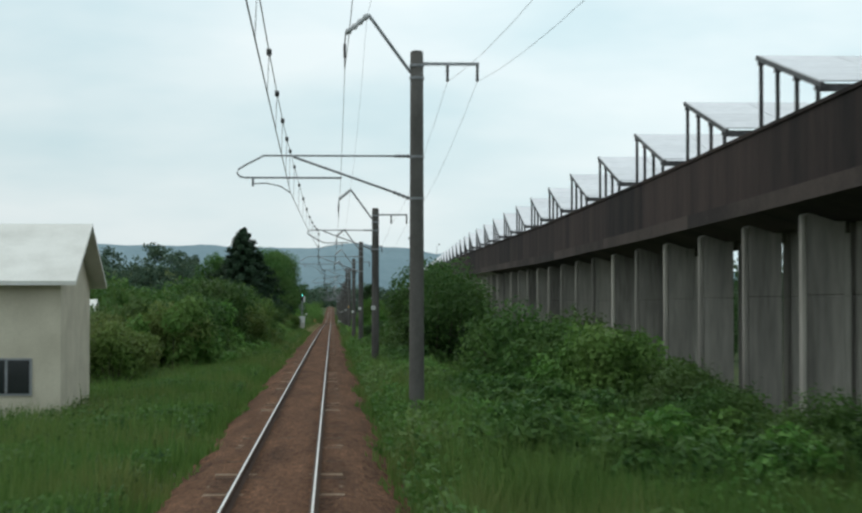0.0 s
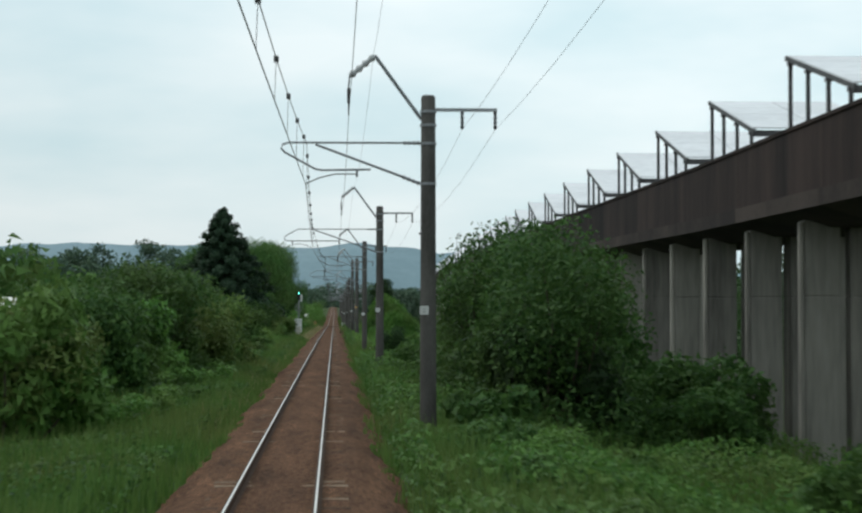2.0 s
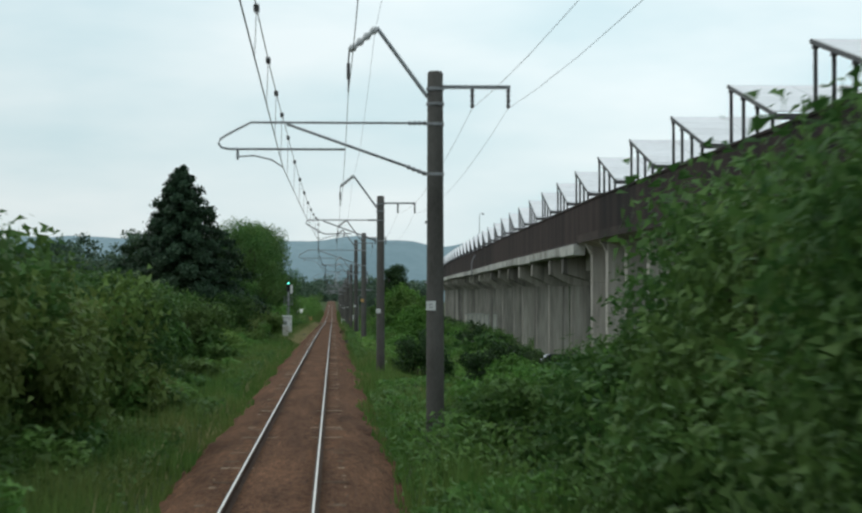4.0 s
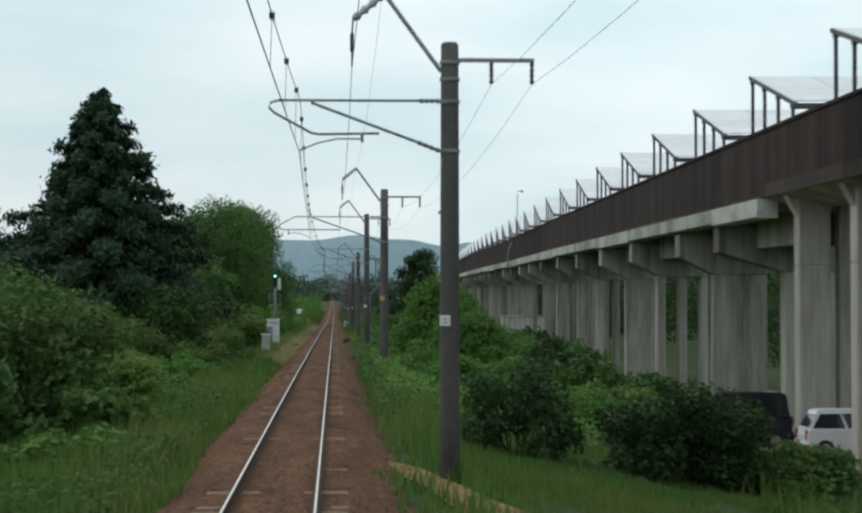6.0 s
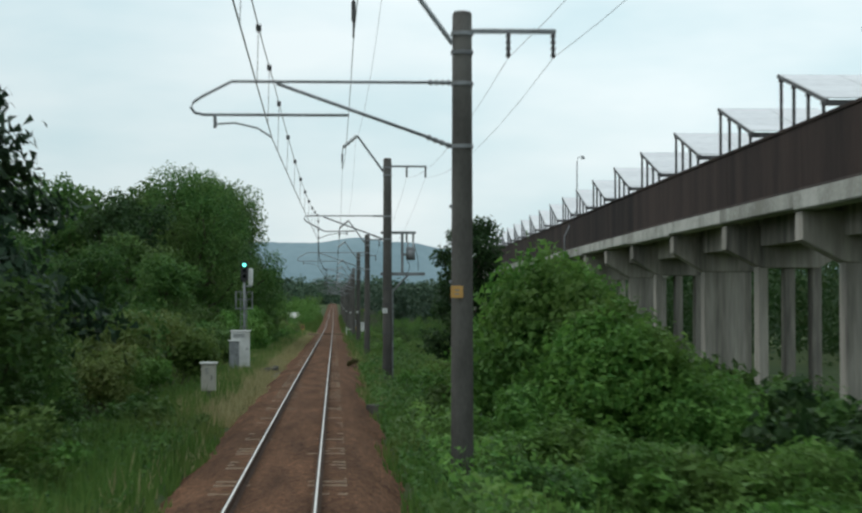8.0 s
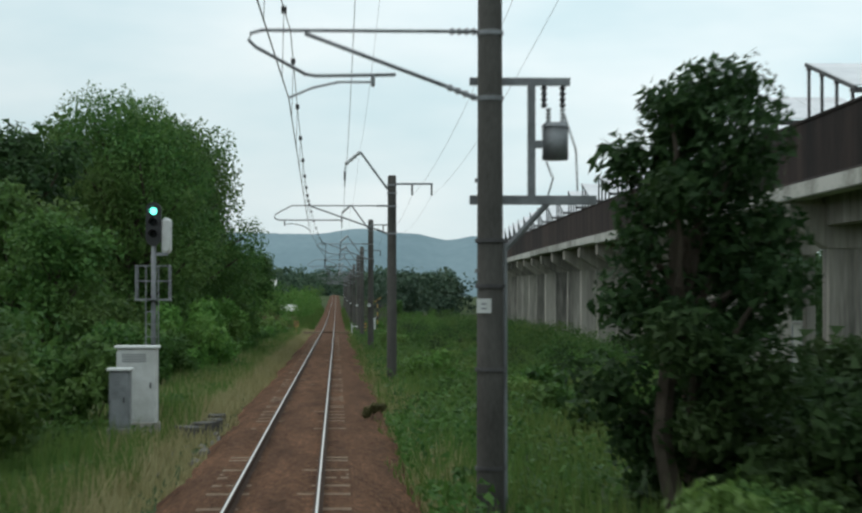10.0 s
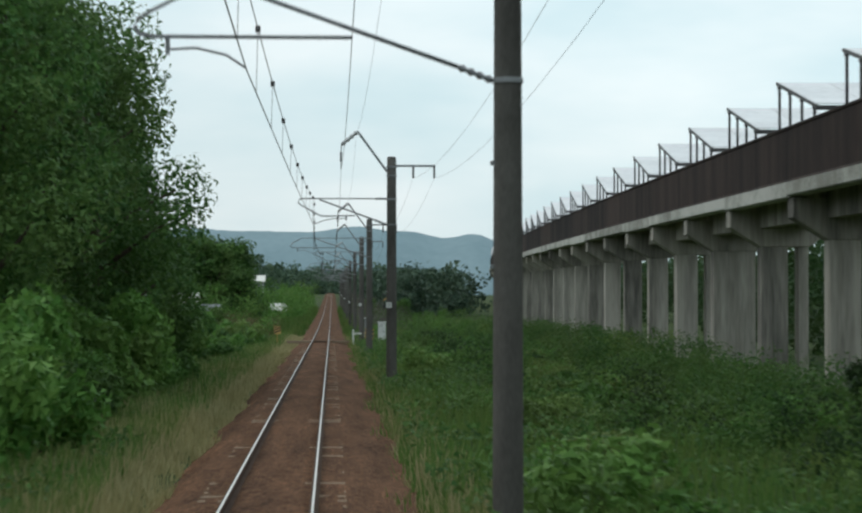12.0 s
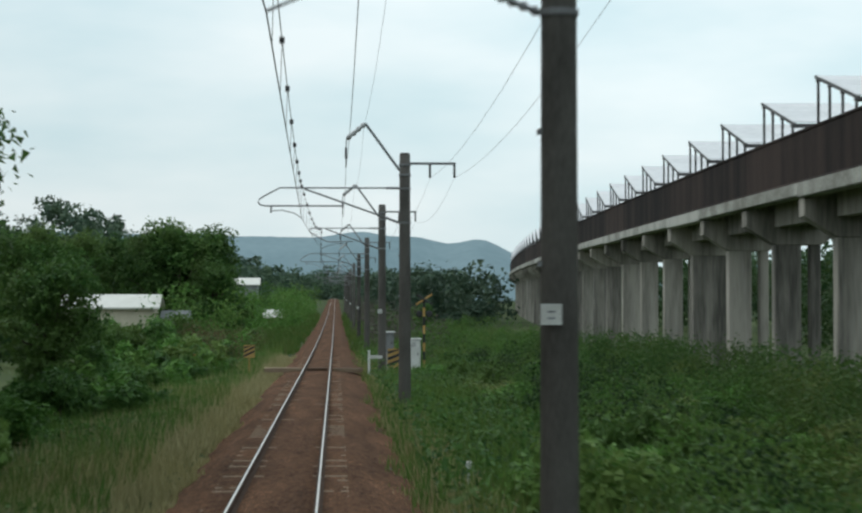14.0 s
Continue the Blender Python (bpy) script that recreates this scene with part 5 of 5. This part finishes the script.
def make_car(name, label, x, y, turn, length, height, width, paint, van=False):
    z = float(ground_z(x, y))
    c = thing(name, label, "car", at=(x, y, z), turn=turn)
    L, H, W = length, height, width / 2
    # side outline, tail at x = 0, nose at x = L
    if van:
        low = [(0, .35), (0, .95), (.06, 1.1)], [(L * .97, 1.0), (L, .75), (L, .35)]
        glass = [(.10, 1.08), (.22, H - .14), (L * .70, H - .12), (L * .90, 1.08)]
        roof = [(.06, 1.08), (.18, H - .06), (.35, H), (L * .68, H), (L * .74, H - .08), (L * .93, 1.08)]
    else:
        low = [(0, .40), (-.02, .70), (.03, .86)], [(L * .96, .78), (L, .62), (L, .32)]
        glass = [(.16, .92), (.42, H - .13), (L * .52, H - .11), (L * .70, .90)]
        roof = [(.04, .88), (.34, H - .05), (.52, H), (L * .50, H), (L * .56, H - .06), (L * .74, .86)]
    belt = roof[0][1]
    body = [low[0][0], low[0][1], low[0][2], (.03, belt), (L * .76, belt), low[1][0], low[1][1], low[1][2], (L * .98, .25), (.04, .25)]
    s = Solid()
    s.loft([[(px, yy, pz) for px, pz in body] for yy in (-W + .04, W - .04)])
    k = [(px * .985 + .02, pz) for px, pz in body]
    for sg in (-1, 1):
        s.loft([[(px, sg * (W - .04), pz) for px, pz in body], [(px, sg * W, .25 + (pz - .25) * .96 + .02) for px, pz in k]])
    part("body", s, paint, c)
    cab = Solid().loft([[(px, -W + .06 + .16 * (pz - belt) / (H - belt), pz) for px, pz in roof], [(px, W - .06 - .16 * (pz - belt) / (H - belt), pz) for px, pz in roof]])
    cab = part("cabin", cab, paint, c)
    for sg in (-1, 1):
        for g0, g1 in ((0, .46), (.50, 1)):
            q = []
            for u, top in ((g0, 0), (g0, 1), (g1, 1), (g1, 0)):
                a, b = (glass[1], glass[2]) if top else (glass[0], glass[3])
                px, pz = a[0] + (b[0] - a[0]) * u, a[1] + (b[1] - a[1]) * u
                q.append((px, pz))
            ring = lambda off: [(px, sg * (W - .06 - .16 * (pz - belt) / (H - belt) + off), pz) for px, pz in q]
            part("side_window", Solid().loft([ring(-.02), ring(.012)]), DARKGLASS, cab, "dark side window")
    rw = [(roof[0][0] + .04, belt + .08), (roof[1][0] - .02, H - .14)]
    part("rear_window", Solid().loft([[(px + o, yy, pz) for px, pz in rw for yy in (-W + .2, W - .2)][::1][:2] + [(rw[1][0] + o, W - .22, rw[1][1]), (rw[1][0] + o, -W + .22, rw[1][1])] for o in (-.035, .03)]), DARKGLASS, cab, "dark rear window")
    for sg in (-1, 1):
        part("tail_lamp", Solid().box(-.045, sg * (W - .12) - .06, belt - .3, .0, sg * (W - .12) + .06, belt - .02), REDLENS, c, "red tail lamp")
    part("bumper", Solid().box(-.09, -W + .02, .30, .12, W - .02, .50, .03), paint, c)
    for px in (L * .16, L * .82):
        for sg in (-1, 1):
            ring = lambda yy, r: [(px + r * math.cos(a * math.tau / 20), sg * yy, .29 + r * math.sin(a * math.tau / 20)) for a in range(20)]
            wheel = part("wheel", Solid().loft([ring(W - .17, .27), ring(W - .14, .29), ring(W - .01, .29), ring(W + .015, .26)]), RUBBER, c, "black tyre")
            part("rim", Solid().loft([ring(W + .0, .17), ring(W + .022, .17), ring(W + .03, .06)]), STEEL, wheel, "grey wheel rim")


make_car("parked_car", "small white hatchback parked under the viaduct", 15.2, 209.6, 0, 3.4, 1.48, 1.48, CAR_WHITE)
make_car("parked_van", "dark blue minivan parked beside the viaduct piers", 15.6, 213.4, math.pi, 3.4, 1.85, 1.6, CAR_DARK, True)


def patch(name, label, pts_fn, n, mat_, lift=.03):
    v = []
    for i in range(n):
        a = i * math.tau / n
        x, y = pts_fn(a)
        v.append((x, y, float(ground_z(x, y)) + lift))
    cx, cy = sum(p[0] for p in v) / n, sum(p[1] for p in v) / n
    s = Solid().add(v + [(cx, cy, float(ground_z(cx, cy)) + lift + .06)], [(i, (i + 1) % n, n) for i in range(n)])
    ob = new(name, s.mesh(name))
    ob.data.materials.append(mat_)
    tagged(ob, label, "bare soil", kind="structure")


patch("ground_bare_soil", "bare orange soil patch in the grass", lambda a: (float(soil_x(181 + 7.4 * math.sin(a))) + (.5 + .45 * max(0, -math.sin(a))) * math.cos(a) + .10 * math.sin(5 * a), 181 + 7.4 * math.sin(a)), 48, DIRT, .05)
patch("ground_bare_soil", "bare soil of the parking place", lambda a: (13.4 + 3.4 * math.cos(a) + .3 * math.sin(4 * a), 208 + 7 * math.sin(a)), 28, DIRT, .06)


# ---------- small things on the track side ----------
def make_marker(x, y):
    p = thing("marker_post", "small white marker post in the trackside grass", "marker post", at=(x, y, float(ground_z(x, y))), group="white marker posts")
    part("post", Solid().box(-.06, -.05, -.2, .06, .05, .52, .02), WHITE, p)
    part("foot", Solid().box(-.10, -.09, -.2, .10, .09, .06, .02), CONCRETE, p)


for mx, my in ((3.5, 111.5), (3.4, 195.0), (3.1, 382.0)):
    make_marker(mx, my)


def make_slab(x, y, w, l, turn):
    z = float(rail_z(y)) - .40
    p = new("concrete_slab", Solid().box(-w / 2, -l / 2, -.25, w / 2, l / 2, .12, .015).mesh("concrete_slab"))
    p.data.materials.append(POLE)
    p.location, p.rotation_euler = (x, y, z), (0, 0, turn)
    tagged(p, "worn dark grey concrete cable cover slab beside the ballast", "concrete slab", group="cable cover slabs")


for k, (sx, sy, st) in enumerate(((-2.15, 296.5, .1), (-2.3, 295.2, -.3), (-2.5, 293.6, .5), (-2.2, 298.4, 0.0), (2.1, 256.5, .4))):
    make_slab(sx, sy, .42, .9, st)


def make_rubble():
    """Broken stones along the ballast's foot."""
    r = np.random.default_rng(91)
    s = Solid()
    for y0, y1, xa, xb, n in ((360, 396, 1.75, 2.5, 150), (296, 330, 1.8, 2.9, 90), (284, 300, -2.6, -1.7, 40)):
        for _ in range(n):
            x, y, q = r.uniform(xa, xb), r.uniform(y0, y1), r.uniform(.04, .12)
            z = float(rail_z(y)) - float(np.interp(abs(x), [1.25, 1.6, 2.1, 3], [.18, .34, .62, .62]))
            ring = lambda h, g: [(x + g * q * r.uniform(.7, 1.2) * math.cos(a * 1.2566), y + g * q * r.uniform(.7, 1.2) * math.sin(a * 1.2566), z + h) for a in range(5)]
            s.loft([ring(-.05, 1), ring(q * .5, 1), ring(q, .5)])
    ob = new("rubble", s.mesh("rubble"))
    ob.data.materials.append(CONCRETE)
    tagged(ob, "grey broken stones along the foot of the ballast", "rubble", kind="stuff")


make_rubble()
tuft = make_shrub(95, .5, .36, 1300, .040, BROWNLEAF, "small withered brownish tuft at the ballast edge", 6, name="dry_tuft")
stand(tuft, 1.75, 296.0, drop=-.25)


# ---------- foot crossing ----------
def striped(parent, name, x0, x1, y0, y1, z0, z1, n, slant=0.0):
    """Yellow board with black slanting stripes."""
    board = part(name, Solid().box(x0, y0, z0, x1, y1, z1), YELLOW, parent, "yellow board with black stripes")
    for k in range(n):
        a = z0 + (z1 - z0) * (k + .1) / n
        b = a + (z1 - z0) * .5 / n
        s = Solid().loft([[(x0 + .01, yy, a), (x1 - .01, yy, min(z1, a + slant)), (x1 - .01, yy, min(z1, b + slant)), (x0 + .01, yy, b)] for yy in (y0 - .012, y0 - .003)])
        part("stripe", s, BLACK, board)
    return board


def make_crossing():
    y = 435.0
    z = float(rail_z(y))
    planks = thing("crossing_deck", "dark timber plank deck of a small foot crossing", "level crossing", at=(0, y, z), kind="structure")
    for x0, x1 in ((-2.3, -.68), (-.44, .44), (.68, 2.0)):
        for k in range(4):
            part("plank", Solid().box(x0, -.6 + k * .32, -.2, x1, -.32 + k * .32, -.015, .01), SLEEPER, planks)
    a = thing("warning_board", "striped warning board on a post at the crossing", "warning sign", at=(-2.95, 434.4, z), group="crossing signs")
    part("post", Solid().tube([(0, 0, -.9), (0, 0, .95)], .03), YELLOW, a)
    striped(a, "board", -.24, .24, -.06, -.035, .45, 1.0, 3, .22)
    c = thing("banded_post", "short black and yellow banded post among the shrubs", "marker post", at=(-5.3, 434.2, z))
    for k in range(6):
        part("band", Solid().tube([(0, 0, -.75 + k * .28), (0, 0, -.75 + (k + 1) * .28 - .004)], .085, None, 10), BLACK if k % 2 else YELLOW, c)
    b = thing("warning_board", "striped warning board facing the track at the crossing", "warning sign", at=(3.35, 433.5, z), group="crossing signs")
    part("post", Solid().tube([(0, 0, -.9), (0, 0, .9)], .03), YELLOW, b)
    striped(b, "board", -.30, .30, -.06, -.035, .05, .85, 3, .22)
    g = thing("crossing_gate", "small white gate post with a short arm", "gate", at=(2.25, 433.8, z))
    part("post", Solid().box(-.05, -.05, -.7, .05, .05, .78, .01), WHITE, g)
    part("arm", Solid().box(.055, -.03, .42, .58, .03, .56), WHITE, g)
    w = thing("crossing_alarm", "black and yellow banded alarm post at the crossing", "crossing alarm", at=(4.65, 434, z))
    for k in range(10):
        part("band", Solid().tube([(0, 0, -.8 + k * .38), (0, 0, -.8 + (k + 1) * .38 - .004)], .055, None, 10), BLACK if k % 2 else YELLOW, w)
    part("cross_arm", Solid().tube([(-.35, -.07, 2.75), (.35, -.07, 3.2)], .05), YELLOW, w)
    part("cross_arm", Solid().tube([(-.35, -.1, 3.2), (.35, -.1, 2.75)], .05), BLACK, w)
    for x in (-.22, .22):
        part("alarm_lamp", Solid().loft([[(x + r * math.cos(i * .5236), yy, 2.35 + r * math.sin(i * .5236)) for i in range(12)] for yy, r in ((-.02, .14), (-.1, .15), (-.12, .1))]), BLACK, w)
    cabinet("crossing_cabinet", "white equipment cabinet beside the crossing", 4.2, 433.2, .5, .4, .0, 1.25, WHITE)
    cabinet("crossing_cabinet", "small grey box beside the crossing mast", 3.25, 437, .35, .3, .6, 1.5, STEEL)


make_crossing()


# ---------- houses ----------
def make_house(label, x, y, w, d, eave, ridge, wall_m, roof_m, turn=0.0, z=None, over=.5):
    z = float(ground_z(x, y)) - .1 if z is None else z
    h = thing("house", label, "house", at=(x, y, z), turn=turn)
    walls = part("wall", Solid().box(-w / 2, -d / 2, 0, w / 2, d / 2, eave), wall_m, h)
    for sg in (-1, 1):
        s = Solid().loft([[(xx, 0, ridge), (xx, sg * (d / 2 + over), eave - .15), (xx, sg * (d / 2 + over), eave - .02), (xx, 0, ridge + .14)] for xx in (-w / 2 - over, w / 2 + over)])
        part("roof", s, roof_m, h)
        gx = sg * (w / 2 - .1)
        part("gable", Solid().loft([[(gx + o, -d / 2, eave), (gx + o, d / 2, eave), (gx + o, 0, ridge - .05)] for o in (-.08, .08)]), wall_m, h)
    n = max(1, int(w // 3))
    for k in range(n):
        cx = -w / 2 + w * (k + .5) / n
        win = part("window", Solid().box(cx - .75, -d / 2 - .05, 1.0, cx + .75, -d / 2 - .003, 2.1), STEEL, walls, "aluminium window frame")
        for q in (-1, 1):
            part("pane", Solid().box(cx + q * .36 - .32, -d / 2 - .06, 1.06, cx + q * .36 + .32, -d / 2 - .052, 2.04), DARKGLASS, win)
    return h


make_house("cream house with a pale metal roof beyond the grass", -11.95, 62.5, 9.5, 7.0, 4.4, 6.1, PLASTER, ROOF_PALE)
make_house("low house with a pale roof among the trees", -25.5, 190, 7, 6, 2.8, 4.4, PLASTER, ROOF_PALE)
make_house("long low cream house with a pale roof behind the bushes", -17.2, 509, 7.0, 4.4, 3.7, 4.6, PLASTER, ROOF_PALE)
make_house("small grey shed beside the low cream house", -12.1, 509, 2.0, 2.4, 2.9, 3.3, CONCRETE, ROOF_GREY, over=.2)
make_house("white house with a grey roof behind the shrubs", -9.6, 688, 3.0, 5, 2.2, 3.4, WHITE, ROOF_PALE, z=float(rail_z(688)) - 2.6)
make_house("blue-grey house with a pale roof near the woods", -16.5, 735, 4.4, 6, 6.4, 7.6, STEEL, ROOF_PALE)

# ---------- sleepers ----------
sleeper_mesh = Solid().box(-1.0, -.10, -.17, 1.0, .10, -.148, .008).mesh("sleeper")
sleeper_mesh.materials.append(SLEEPER)
ys = np.arange(22, 460, .66)
for k, yy in enumerate(ys[:300]):
    s = new("sleeper", sleeper_mesh)
    s.parent = track
    s.location = (((k * 37) % 11 - 5) * .006, float(yy), float(rail_z(yy)) + (.003, -.012, -.022, -.004, -.026, -.020, -.001, -.024, -.014)[(k * 53 + k // 4 + k // 7) % 9])
rest = Solid()
for yy in ys[300:]:
    z = float(rail_z(yy)) + (.003, -.012, -.022, -.004, -.026, -.020, -.001, -.024, -.014)[int(yy * 7.3 + yy * yy * .13) % 9]
    rest.box(-1.0, yy - .10, z - .17, 1.0, yy + .10, z - .148)
ob = new("far_sleepers", rest.mesh("far_sleepers"))
ob.data.materials.append(SLEEPER)
ob.parent = track
tagged(ob, kind="stuff")
